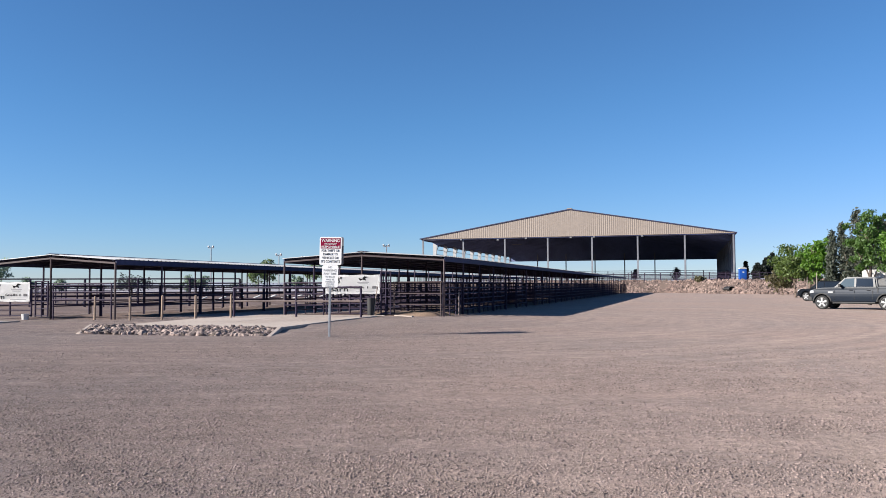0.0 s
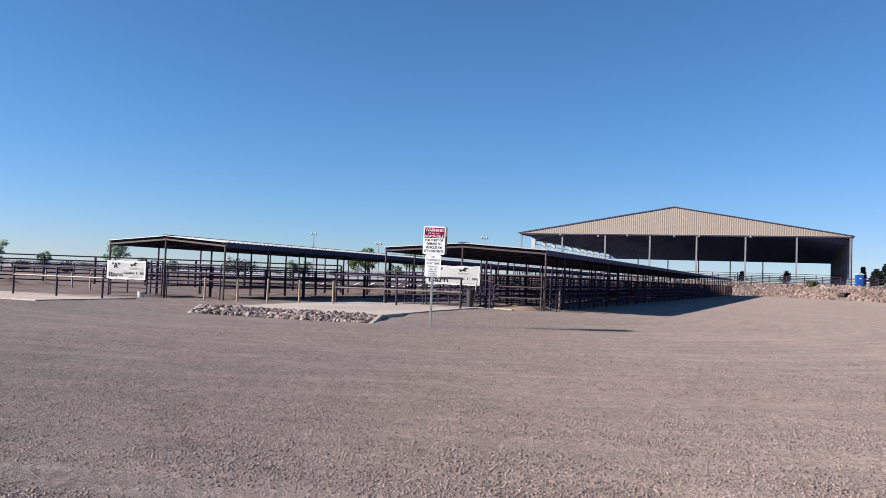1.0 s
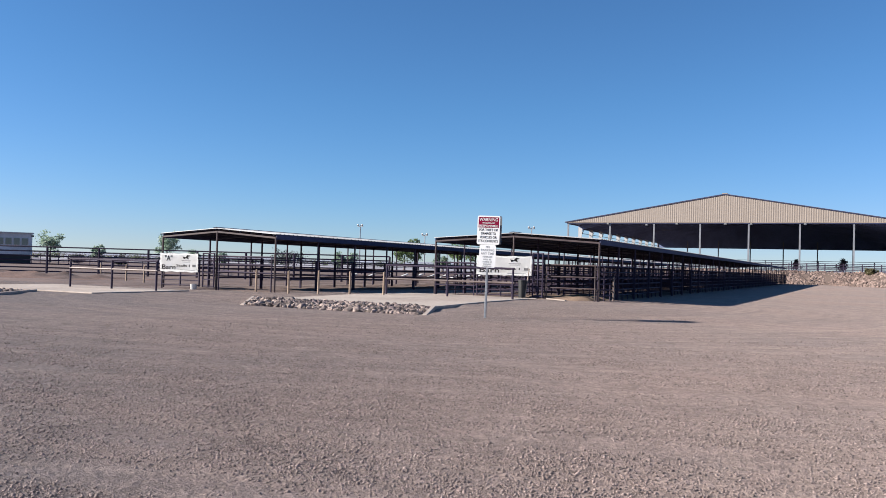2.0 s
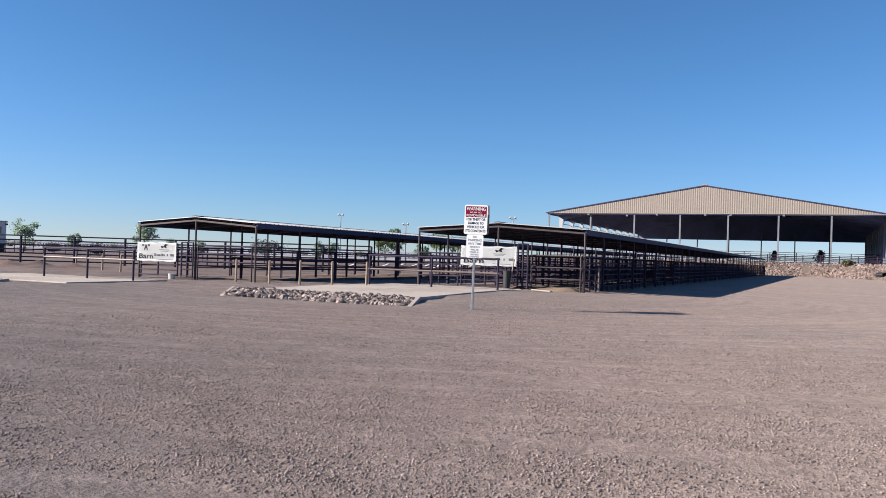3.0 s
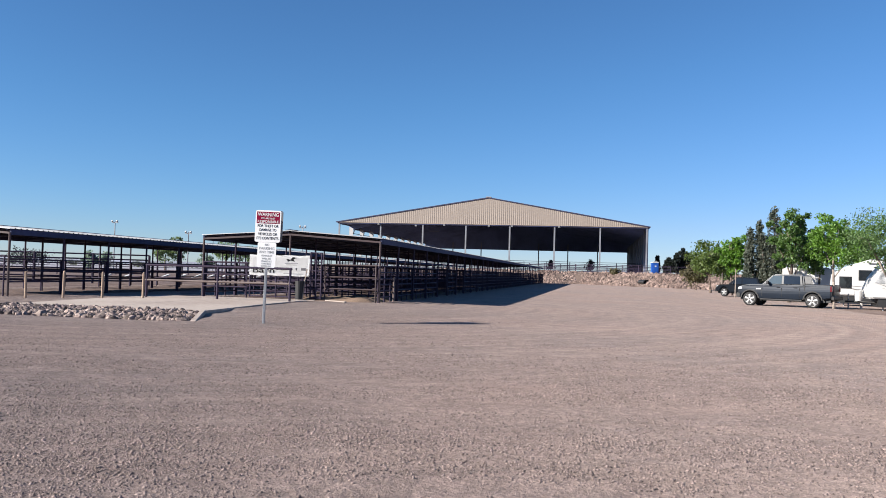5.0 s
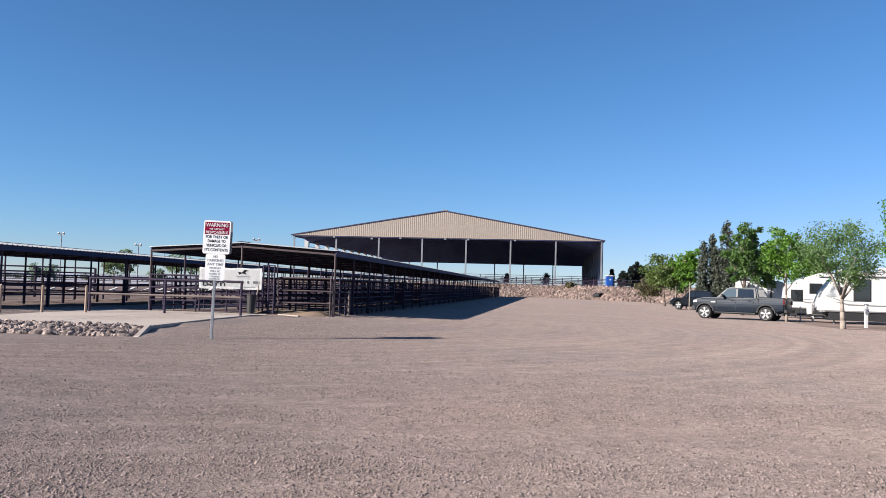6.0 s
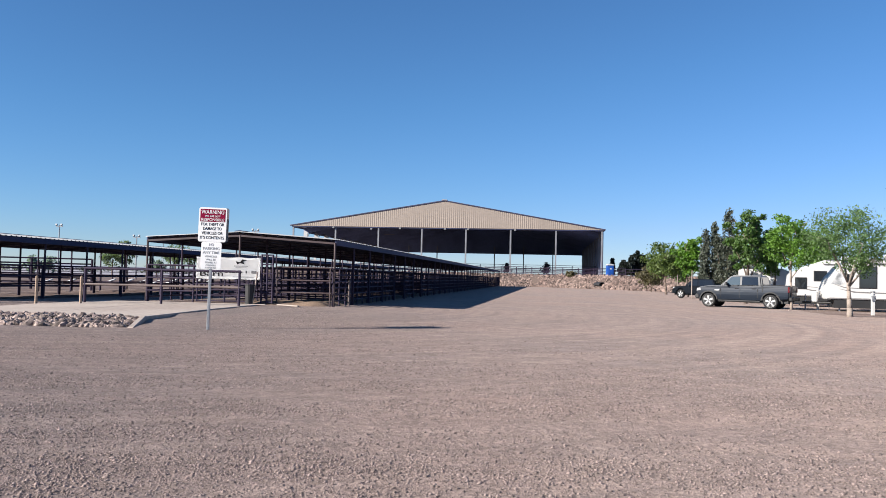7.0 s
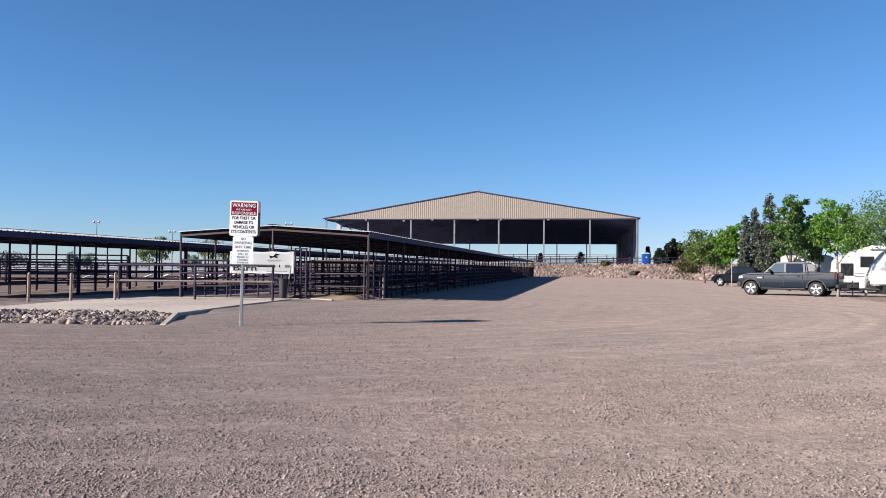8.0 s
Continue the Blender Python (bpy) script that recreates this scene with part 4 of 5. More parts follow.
def cabin(parent, base, roof, wb, wt, z0, z1, mat):
    """Greenhouse: a box that narrows to the roof. base, roof: (rear x, front x)."""
    bm = bmesh.new()
    lo = [(base[0], -wb), (base[1], -wb), (base[1], wb), (base[0], wb)]
    hi = [(roof[0], -wt), (roof[1], -wt), (roof[1], wt), (roof[0], wt)]
    a = [bm.verts.new((x, y, z0)) for x, y in lo]
    b = [bm.verts.new((x, y, z1)) for x, y in hi]
    bm.faces.new(a[::-1])
    bm.faces.new(b)
    for i in range(4):
        bm.faces.new((a[i], a[(i + 1) % 4], b[(i + 1) % 4], b[i]))
    bmesh.ops.bevel(bm, geom=bm.edges[:], offset=0.07, segments=3, affect="EDGES")
    return part("cab", bm, mat, parent, "", False)


def side_glass(parent, pts, wb, wt, z0, z1, mat=None):
    """Panes on both flanks, on the slope between the waist and the roof."""
    for sg in (-1, 1):
        bm = bmesh.new()
        vs = []
        for off in (0.012, -0.01):
            vs.append([bm.verts.new((x, sg * (wb + (wt - wb) * (z - z0) / (z1 - z0) + off), z)) for x, z in pts])
        n = len(pts)
        bm.faces.new(vs[0])
        bm.faces.new(vs[1][::-1])
        for i in range(n):
            bm.faces.new((vs[0][i], vs[1][i], vs[1][(i + 1) % n], vs[0][(i + 1) % n]))
        part("side_window", bm, mat or GLASS, parent, "tinted side window")


def pickup(m):
    v = thing("pickup_truck", "dark grey crew cab pickup parked on gravel", "truck", "", m)
    R, W = 0.415, 1.0
    low = 0.52
    side = [(-1.0, 0.62), (-1.0, 0.98), (-1.03, 1.34), (0.42, 1.36), (0.44, 1.30), (2.72, 1.31), (3.6, 1.29), (4.12, 1.21), (4.27, 1.04), (4.31, 0.62), (4.22, low - 0.04)]
    side += arch(3.57, R + 0.02, 0.50, 10, 170) + [(3.03, low - 0.06), (0.55, low - 0.06)] + arch(0, R + 0.02, 0.50, 10, 170) + [(-0.52, low)]
    bm = slab(side, "y", -W + 0.02, W - 0.02, 0.04, 2)
    for cut in (0.62, 0.74, 0.86, 0.98, 1.08, 1.17, 1.24):
        bmesh.ops.bisect_plane(bm, geom=bm.verts[:] + bm.edges[:] + bm.faces[:], plane_co=(0, 0, cut), plane_no=(0, 0, 1))
    for q in bm.verts:
        q.co.y *= 1 - 0.16 * max(0, q.co.z - 0.98) ** 1.3 - 0.22 * max(0, 0.80 - q.co.z) ** 1.3 - 0.02 * max(0, abs(q.co.x - 1.6) - 1.5)
    part("body", bm, PAINT_GREY, v, "", False)
    for sg in (-1, 1):
        part("sill_trim", B(0.56, sg * 0.925 - 0.012, 0.545, 3.0, sg * 0.925 + 0.012, 0.575), CHROME, v, "bright sill moulding")
        part("bed_gap", B(0.43, sg * 0.955 - 0.03, 0.5, 0.465, sg * 0.955 + 0.012, 1.30), TRIM_BLACK, v)
    part("hood_bulge", slab([(2.8, 1.26), (4.08, 1.17), (4.03, 1.235), (3.6, 1.325), (2.85, 1.35)], "y", -0.55, 0.55, 0.03), PAINT_GREY, v)
    part("chassis", B(-0.92, -0.72, 0.34, 4.2, 0.72, 0.95), TRIM_BLACK, v, "black underbody")
    WB, WT, Z0, Z1 = 0.955, 0.82, 1.28, 1.93
    cabin(v, (0.47, 2.92), (0.58, 2.24), WB, WT, Z0, Z1, PAINT_GREY)
    side_glass(v, [(1.74, 1.36), (2.66, 1.36), (2.24, 1.83), (1.74, 1.85)], WB, WT, Z0, Z1, GLASS_PALE)
    side_glass(v, [(0.68, 1.36), (1.62, 1.36), (1.62, 1.85), (0.74, 1.84)], WB, WT, Z0, Z1)
    part("windscreen", slab([(2.875, 1.38), (2.325, 1.86), (2.295, 1.84), (2.84, 1.36)], "y", -0.74, 0.74), GLASS, v, "dark windscreen")
    part("rear_window", slab([(0.475, 1.42), (0.545, 1.84), (0.585, 1.83), (0.515, 1.41)], "y", -0.66, 0.66), GLASS, v, "dark rear window")
    part("bed_cover", B(-0.97, -0.9, 1.345, 0.40, 0.9, 1.385, 0.015), TRIM_BLACK, v, "black bed cover")
    part("sill_step", T((0.6, 0.93, 0.42), (2.95, 0.93, 0.42), 0.045, n=8), TRIM_BLACK, v, "black side step")
    part("sill_step", T((0.6, -0.93, 0.42), (2.95, -0.93, 0.42), 0.045, n=8), TRIM_BLACK, v, "black side step")
    for sg in (-1, 1):
        for x in (0.72, 1.73, 2.86):
            part("door_gap", B(x - 0.008, sg * (W - 0.02) - 0.03, 0.6, x + 0.008, sg * (W - 0.02) + 0.002, 1.14), TRIM_BLACK, v)
        for x in (0.95, 1.92):
            part("door_handle", box(bmesh.new(), x - 0.10, sg * W - 0.05, 1.14, x + 0.10, sg * W - 0.005, 1.175, 0.01), TRIM_BLACK, v, "black door handle")
        mir = part("mirror", box(bmesh.new(), 2.42, sg * 1.0, 1.32, 2.55, sg * 1.2, 1.52, 0.03), TRIM_BLACK, v, "black wing mirror")
        part("headlight", slab([(4.02, 0.99), (4.30, 0.95), (4.27, 1.12), (4.06, 1.15)], "y", sg * 0.62, sg * 0.965, 0.02), LAMP_CLEAR, v, "clear headlight")
        part("tail_light", box(bmesh.new(), -1.042, sg * 0.78, 0.98, -0.94, sg * 0.972, 1.3, 0.015), LAMP_RED, v, "red tail light")
        part("flare", slab(arch(3.57, R + 0.02, 0.55, 5, 175) + arch(3.57, R + 0.02, 0.49, 175, 5), "y", sg * 0.955, sg * 0.985), TRIM_BLACK, v)
        part("flare", slab(arch(0, R + 0.02, 0.55, 5, 175) + arch(0, R + 0.02, 0.49, 175, 5), "y", sg * 0.955, sg * 0.985), TRIM_BLACK, v)
        for x in (0, 3.57):
            wheel(v, x, sg * 0.86, R, 0.27, sg)
        part("badge", B(2.92, sg * 0.962, 1.0, 3.2, sg * 0.988, 1.07), CHROME, v, "plain bright badge")
    part("front_bumper", box(bmesh.new(), 4.12, -0.98, 0.50, 4.40, 0.98, 0.78, 0.05, 2), TRIM_BLACK, v)
    part("grille", B(4.25, -0.55, 0.80, 4.33, 0.55, 1.08, 0.02), TRIM_BLACK, v, "black grille")
    part("rear_bumper", box(bmesh.new(), -1.18, -0.93, 0.5, -0.98, 0.93, 0.72, 0.04), TRIM_BLACK, v)
    part("aerial", T((3.0, -0.85, 1.25), (2.95, -0.87, 2.0), 0.006, n=5), TRIM_BLACK, v)
    return v


def suv(m):
    v = thing("parked_suv", "dark sport utility vehicle parked beside young trees", "car", "", m)
    R, W = 0.38, 0.92
    side = [(-0.95, 0.5), (-0.98, 1.05), (1.9, 1.08), (3.3, 1.02), (3.6, 0.85), (3.62, 0.5), (3.3, 0.42)]
    side += arch(2.75, R + 0.02, 0.46, 8, 172) + [(2.2, 0.40), (0.55, 0.40)] + arch(0, R + 0.02, 0.46, 8, 172)
    part("body", slab(side, "y", -W, W, 0.05, 2), PAINT_DARK, v)
    part("underbody", B(-0.8, -0.66, 0.28, 3.4, 0.66, 0.85), TRIM_BLACK, v)
    cabin(v, (-0.9, 2.35), (-0.6, 1.5), 0.88, 0.68, 1.03, 1.70, PAINT_DARK)
    side_glass(v, [(1.0, 1.1), (1.95, 1.1), (1.5, 1.6), (1.0, 1.61)], 0.88, 0.68, 1.03, 1.70)
    side_glass(v, [(-0.6, 1.1), (0.9, 1.1), (0.9, 1.61), (-0.45, 1.6)], 0.88, 0.68, 1.03, 1.70)
    part("windscreen", slab([(2.28, 1.14), (1.56, 1.64), (1.53, 1.62), (2.24, 1.12)], "y", -0.66, 0.66), GLASS, v)
    for sg in (-1, 1):
        part("headlight", slab([(3.3, 0.8), (3.58, 0.78), (3.5, 0.95), (3.3, 0.97)], "y", sg * 0.55, sg * 0.91, 0.015), LAMP_CLEAR, v, "clear headlight")
        part("mirror", box(bmesh.new(), 1.85, sg * 0.92, 1.08, 1.95, sg * 1.08, 1.22, 0.02), TRIM_BLACK, v)
        for x in (0, 2.75):
            wheel(v, x, sg * 0.8, R, 0.24, sg)
    part("front_bumper", box(bmesh.new(), 3.45, -0.9, 0.42, 3.7, 0.9, 0.66, 0.04), TRIM_BLACK, v)
    return v


pickup(pose(11.3, 53.0, gz(11, 53) - 0.01, 0, 0, 151))
suv(pose(12.55, 79.6, gz(12, 80), 0, 0, 167) @ Matrix.Diagonal((0.84, 1, 1.05, 1)))


def trailer_body(front, length, z0, z1, wid, mat, parent):
    pts = [(0.0, z0)] + front + [(length - 0.15, z1), (length, z1 - 0.15), (length, z0)]
    return part("shell", slab(pts, "y", 0, wid, 0.06, 2), mat, parent)


def travel_trailer(m, length, height, front, windows, label, clouds=True):
    """A towed caravan; local x runs from its nose backwards, its near flank at y = 0."""
    t = thing("travel_trailer", label, "caravan", "white travel trailers", m)
    trailer_body(front, length, 0.72, height, 2.4, RV_WHITE, t)
    # Chassis box carried low, its black also standing for shade beneath.
    part("chassis", B(0.5, 0.06, 0.24, length - 0.1, 2.3, 0.74), TRIM_BLACK, t, "dark chassis and shade beneath")
    part("roof_edge", box(bmesh.new(), front[-1][0], -0.03, height - 0.06, length, 0.02, height - 0.01, 0.01), GREY_STEEL, t)
    for x0, x1, za, zb in windows:
        w = part("window", box(bmesh.new(), x0, -0.035, za, x1, 0.02, zb, 0.02), TRIM_BLACK, t, "black framed window")
        part("pane", B(x0 + 0.05, -0.045, za + 0.05, x1 - 0.05, -0.036, zb - 0.05), GLASS, w, "dark glass")
    part("belt_stripe", slab([(0.7, 1.32), (1.6, 1.18), (3.0, 1.15), (length - 0.3, 1.25), (length - 0.3, 1.20), (3.0, 1.09), (1.5, 1.11)], "y", -0.012, 0.004), RV_GREY, t, "dark swoosh decal")
    part("belt_stripe", slab([(0.35, 1.62), (1.0, 1.42), (1.9, 1.36), (1.9, 1.33), (1.0, 1.37)], "y", -0.012, 0.004), RV_GREY, t, "dark swoosh decal")
    part("skirt_stripe", B(0.25, -0.014, 0.74, length - 0.2, 0.004, 0.81), RV_GREY, t, "dark lower band")
    if clouds:
        # A marbled darker patch near the nose.
        part("nose_patch", slab([(0.32, 1.6), (0.68, 2.2), (1.25, 2.1), (1.1, 1.75), (0.8, 1.55)], "y", -0.013, 0.004), RV_CLOUD, t, "marbled dark patch on the nose")
    cx = length * 0.62
    part("wheel_arch", slab(arch(cx - 0.45, 0.55, 0.48, 0, 180) + [(cx - 0.93, 0.5)], "y", -0.02, 0.1), TRIM_BLACK, t)
    part("wheel_arch", slab(arch(cx + 0.45, 0.55, 0.48, 0, 180) + [(cx - 0.03, 0.5)], "y", -0.02, 0.1), TRIM_BLACK, t)
    for x in (cx - 0.45, cx + 0.45):
        for y, sg in ((0.12, -1), (2.28, 1)):
            wheel(t, x, y, 0.34, 0.2, sg, 6)
    part("tow_bar", T((-1.0, 1.2, 0.5), (0.6, 0.5, 0.5), 0.05), TRIM_BLACK, t)
    part("tow_bar", T((-1.0, 1.2, 0.5), (0.6, 1.9, 0.5), 0.05), TRIM_BLACK, t)
    part("gas_bottle", T((-0.35, 0.95, 0.55), (-0.35, 0.95, 1.12), 0.16, n=12), RV_WHITE, t, "white gas bottle")
    part("gas_bottle", T((-0.35, 1.4, 0.55), (-0.35, 1.4, 1.12), 0.16, n=12), RV_WHITE, t, "white gas bottle")
    part("jack_leg", T((-0.85, 1.2, 0.0), (-0.85, 1.2, 0.95), 0.04), GREY_STEEL, t)
    for x in (0.8, length - 0.5):
        part("jack_leg", T((x, 0.3, 0.0), (x, 0.3, 0.6), 0.04), GREY_STEEL, t)
    part("awning_tube", T((2.2, -0.09, height - 0.25), (length - 0.6, -0.09, height - 0.25), 0.06), RV_WHITE, t, "rolled white awning")
    part("roof_vent", box(bmesh.new(), length * 0.4, 0.8, height, length * 0.4 + 0.8, 1.5, height + 0.25, 0.05), RV_WHITE, t)
    return t


travel_trailer(pose(13.6, 51.5, gz(14, 54) - 0.05, 0, 0, -9), 8.2, 3.05,
               [(0.0, 1.25), (0.25, 1.9), (0.75, 2.55), (1.5, 2.98), (1.9, 3.05)], [(1.75, 2.65, 1.35, 2.6), (4.6, 6.1, 1.75, 2.5), (6.7, 7.6, 1.75, 2.5)],
               "white travel trailer with dark swooshes parked under trees")
travel_trailer(pose(14.1, 60.6, gz(14, 60) - 0.05, 0, 0, -13), 8.6, 3.2,
               [(0.0, 1.25), (0.1, 2.2), (1.1, 2.75), (2.4, 3.2)], [(0.5, 1.25, 1.2, 2.0), (1.65, 2.45, 1.75, 2.45), (4.2, 5.4, 1.6, 2.4)],
               "white fifth wheel trailer parked behind the pickup", False)


def box_trailer(m):
    t = thing("cargo_trailer", "white enclosed cargo trailer with grey tail", "trailer", "", m)
    part("shell", box(bmesh.new(), 0, 0, 0.45, 3.4, 2.1, 2.55, 0.08, 2), RV_WHITE, t)
    part("tail_panel", box(bmesh.new(), 3.405, 0.05, 0.5, 3.47, 2.05, 2.45, 0.02), GREY_STEEL, t, "grey tail doors")
    for x in (1.4, 2.3):
        wheel(t, x, 0.05, 0.34, 0.2, -1, 6)
        wheel(t, x, 2.05, 0.34, 0.2, 1, 6)
    part("tow_bar", T((-1.2, 1.05, 0.5), (0.2, 1.05, 0.5), 0.06), TRIM_BLACK, t)
    part("jack_leg", T((-1.0, 1.05, 0.0), (-1.0, 1.05, 0.7), 0.04), GREY_STEEL, t)


box_trailer(pose(12.3, 66.5, gz(12, 67), 0, 0, -12))


# ---- trees ----
def leaf_cloud(name, centres, spread, count, size, mat, parent, rng, flat=0.75):
    """Many small leaf blades round the given clump centres."""
    c = np.array(centres)
    pick = rng.integers(0, len(c), count)
    pos = c[pick, :3] + np.clip(rng.normal(0, 1, (count, 3)), -1.7, 1.7) * (spread * c[pick, 3:4]) * np.array([1, 1, flat])
    a = rng.normal(0, 1, (count, 3))
    a /= np.linalg.norm(a, axis=1, keepdims=True)
    b = np.cross(a, rng.normal(0, 1, (count, 3)))
    b /= np.linalg.norm(b, axis=1, keepdims=True)
    s = size * rng.uniform(0.55, 1.35, (count, 1))
    verts = np.stack([pos - a * s, pos + b * s * 0.5, pos + a * s, pos - b * s * 0.5], 1).reshape(-1, 3)
    idx = np.arange(count * 4).reshape(-1, 4)
    me = bpy.data.meshes.new(name)
    me.from_pydata(verts.tolist(), [], idx.tolist())
    me.materials.append(mat)
    ob = new(name, me)
    ob.parent = parent
    return ob


def tree(x, y, z, height, width, crown_base, leaf, bark, seed, label, leaves=5200, leaf_size=0.11, trunk_r=0.1, fork=False, clumps=46, spread=0.34, stake=False):
    rng = np.random.default_rng(seed)
    t = thing("tree", label, "tree", "trees along the drive", pose(x, y, z))
    bm = bmesh.new()
    bend = rng.normal(0, 0.06, 2)
    p, r, n = Vector((0, 0, -0.15)), trunk_r * 1.25, 5
    top = height * (0.38 if fork else 0.72)
    for i in range(n):
        q = Vector((bend[0] * (i + 1), bend[1] * (i + 1), top * (i + 1) / n))
        tube(bm, p, q, r, r * 0.84, 9)
        p, r = q, r * 0.84
    centres = []
    k = 9 if not fork else 7
    for i in range(k):
        a = 2.4 * i + rng.uniform(-0.4, 0.4)
        h0 = crown_base * 0.8 + (top - crown_base * 0.8) * (i / k) ** 0.8 if not fork else top * rng.uniform(0.62, 1.0)
        h1 = min(height * 0.93, h0 + height * rng.uniform(0.18, 0.42))
        reach = width * 0.5 * rng.uniform(0.45, 0.85)
        s = Vector((bend[0] * 5 * h0 / top, bend[1] * 5 * h0 / top, h0))
        m = s + Vector((math.cos(a) * reach * 0.5, math.sin(a) * reach * 0.5, (h1 - h0) * 0.55))
        e = Vector((math.cos(a) * reach, math.sin(a) * reach, h1))
        tube(bm, s, m, trunk_r * 0.5, trunk_r * 0.32, 6)
        tube(bm, m, e, trunk_r * 0.32, trunk_r * 0.1, 6)
        for f in (0.3, 0.65, 1.0):
            c = m.lerp(e, f)
            tw = c + Vector(rng.normal(0, 0.3, 3))
            tube(bm, c, tw, trunk_r * 0.14, trunk_r * 0.05, 5)
            centres.append((*tw, 0.8))
    part("trunk", bm, bark, t, "", True)
    zc, hz = (crown_base + height) / 2, (height - crown_base) / 2
    while len(centres) < clumps + 20:
        d = rng.normal(0, 1, 3)
        d /= np.linalg.norm(d)
        rad = rng.uniform(0.35, 0.95)
        taper = 1.0 - 0.25 * max(0, d[2])
        c = (d[0] * width * 0.5 * rad * taper, d[1] * width * 0.5 * rad * taper, zc + d[2] * hz * rad)
        centres.append((*c, rng.uniform(0.6, 1.25)))
    leaf_cloud("crown", centres, spread * width / 4.5, leaves, leaf_size, leaf, t, rng)
    if stake:
        part("stake", T((0.35, 0, -0.1), (0.35, 0, 1.7), 0.04), WOOD, t, "timber stake")
    return t


def conifer(x, y, z, height, width, leaf, seed, label, leaves=5200, leaf_size=0.13, group="dark conifers", leaders=1):
    rng = np.random.default_rng(seed)
    t = thing("tree", label, "tree", group, pose(x, y, z))
    bm = bmesh.new()
    centres = []
    for n in range(leaders):
        top = height * (1.0 if n == 0 else rng.uniform(0.6, 0.85))
        ox, oy = (0, 0) if n == 0 else rng.normal(0, width * 0.32, 2)
        wid = width * (1.0 if leaders == 1 else 0.62)
        tube(bm, (ox * 0.3, oy * 0.3, -0.15), (ox, oy, top * 0.95), 0.12, 0.02, 8)
        levels = max(4, int(top * 2.4))
        for i in range(levels):
            f = (i + 0.5) / levels
            h = 0.3 + (top - 0.35) * f
            rad = wid * 0.5 * (1 - f) ** 0.6
            for k in range(4):
                a, q = rng.uniform(0, 6.28), rad * rng.uniform(0.35, 1.2)
                px, py = ox * (0.3 + 0.7 * f), oy * (0.3 + 0.7 * f)
                e = Vector((px + math.cos(a) * q, py + math.sin(a) * q, h + 0.45 * q))
                tube(bm, (px, py, h), e, 0.03, 0.01, 5)
                centres.append((*e, rng.uniform(0.4, 1.0)))
                if rng.random() < 0.6:
                    centres.append((*(e * 0.55 + Vector((px, py, h)) * 0.45), 0.8))
    part("trunk", bm, BARK, t)
    leaf_cloud("crown", centres, 0.2, leaves, leaf_size, leaf, t, rng, 1.3)
    return t


tree(11.95, 52.0, gz(12, 52), 5.4, 3.2, 2.2, LEAF, BARK_PALE, 11, "young shade tree with bright green leaves and pale trunk", 6800, 0.08, 0.075, spread=0.27, clumps=60)
tree(12.1, 43.4, gz(12, 43), 5.2, 4.1, 2.2, LEAF_SOFT, BARK_PALE, 12, "forked young tree with airy grey green leaves", 10500, 0.058, 0.12, True, 64, 0.31)
tree(13.6, 38.4, gz(14, 38), 6.4, 4.0, 2.4, LEAF, BARK_PALE, 13, "tall leafy shade tree at the lot edge", 9500, 0.07, 0.12)
tree(12.35, 64.5, gz(12, 64), 6.7, 3.2, 1.5, LEAF_DEEP, BARK, 14, "dense dark green shade tree behind the pickup", 6500, 0.11, 0.12, spread=0.27)
tree(14.6, 66.0, gz(15, 66), 5.6, 2.6, 2.0, LEAF_DEEP, BARK, 24, "dense green shade tree among the trailers", 4200, 0.12, 0.12)
tree(17.2, 64.5, gz(16, 64), 5.2, 2.6, 2.4, LEAF, BARK, 25, "bright green young tree between trailers", 5200, 0.11, 0.09)
tree(11.9, 86.0, gz(12, 87), 6.1, 2.9, 1.9, LEAF, BARK, 15, "bright green young tree beside the parked car", 4200, 0.15, 0.09, stake=True)
tree(11.5, 98.0, gz(11, 98), 6.0, 5.2, 1.7, LEAF_OLIVE, BARK, 16, "rounded olive green desert tree with yellowish leaves", 5600, 0.16, 0.13, True, 60)
tree(14.2, 108.0, gz(14, 108), 5.6, 4.6, 1.4, LEAF_SOFT, BARK, 17, "rounded soft green desert tree", 4200, 0.17, 0.12)
tree(11.6, 112.0, gz(11, 112), 3.9, 3.6, 0.5, LEAF_BROWN, BARK, 18, "ragged brownish desert shrub at the bank foot", 3000, 0.16, 0.08, True, 40, 0.4)
conifer(14.6, 80.5, gz(14, 80), 8.2, 3.4, LEAF_DARK, 19, "tall ragged dark conifer", 8000, 0.13, leaders=5)
conifer(13.5, 81.5, gz(13, 81), 7.0, 2.0, LEAF_DARK, 30, "slender dark conifer between two others", 3400, 0.13, leaders=2)
conifer(12.6, 80.9, gz(12, 81), 6.3, 2.0, LEAF_DARK, 20, "shorter dark conifer beside a taller one", 4600, 0.13, leaders=3)
conifer(16.2, 78.0, gz(16, 78), 6.8, 2.8, LEAF_DARK, 29, "dark conifer behind leafy trees", 4200, 0.14)
for k, (x, y, h, w) in enumerate([(12.9, 166.5, 3.3, 2.6), (14.2, 165.0, 4.3, 3.0), (15.5, 165.6, 5.3, 3.2), (16.9, 166.5, 4.4, 3.0), (18.2, 166.0, 3.6, 3.0)]):
    conifer(x, y, BANK_TOP - 0.2, h, w, LEAF_BLACK, 50 + k, "dark pointed cedar on the bank", 5200, 0.2)
conifer(10.9, 168.5, BANK_TOP, 3.6, 1.2, LEAF_BLACK, 23, "thin dark cedar on the bank", 1500, 0.2)


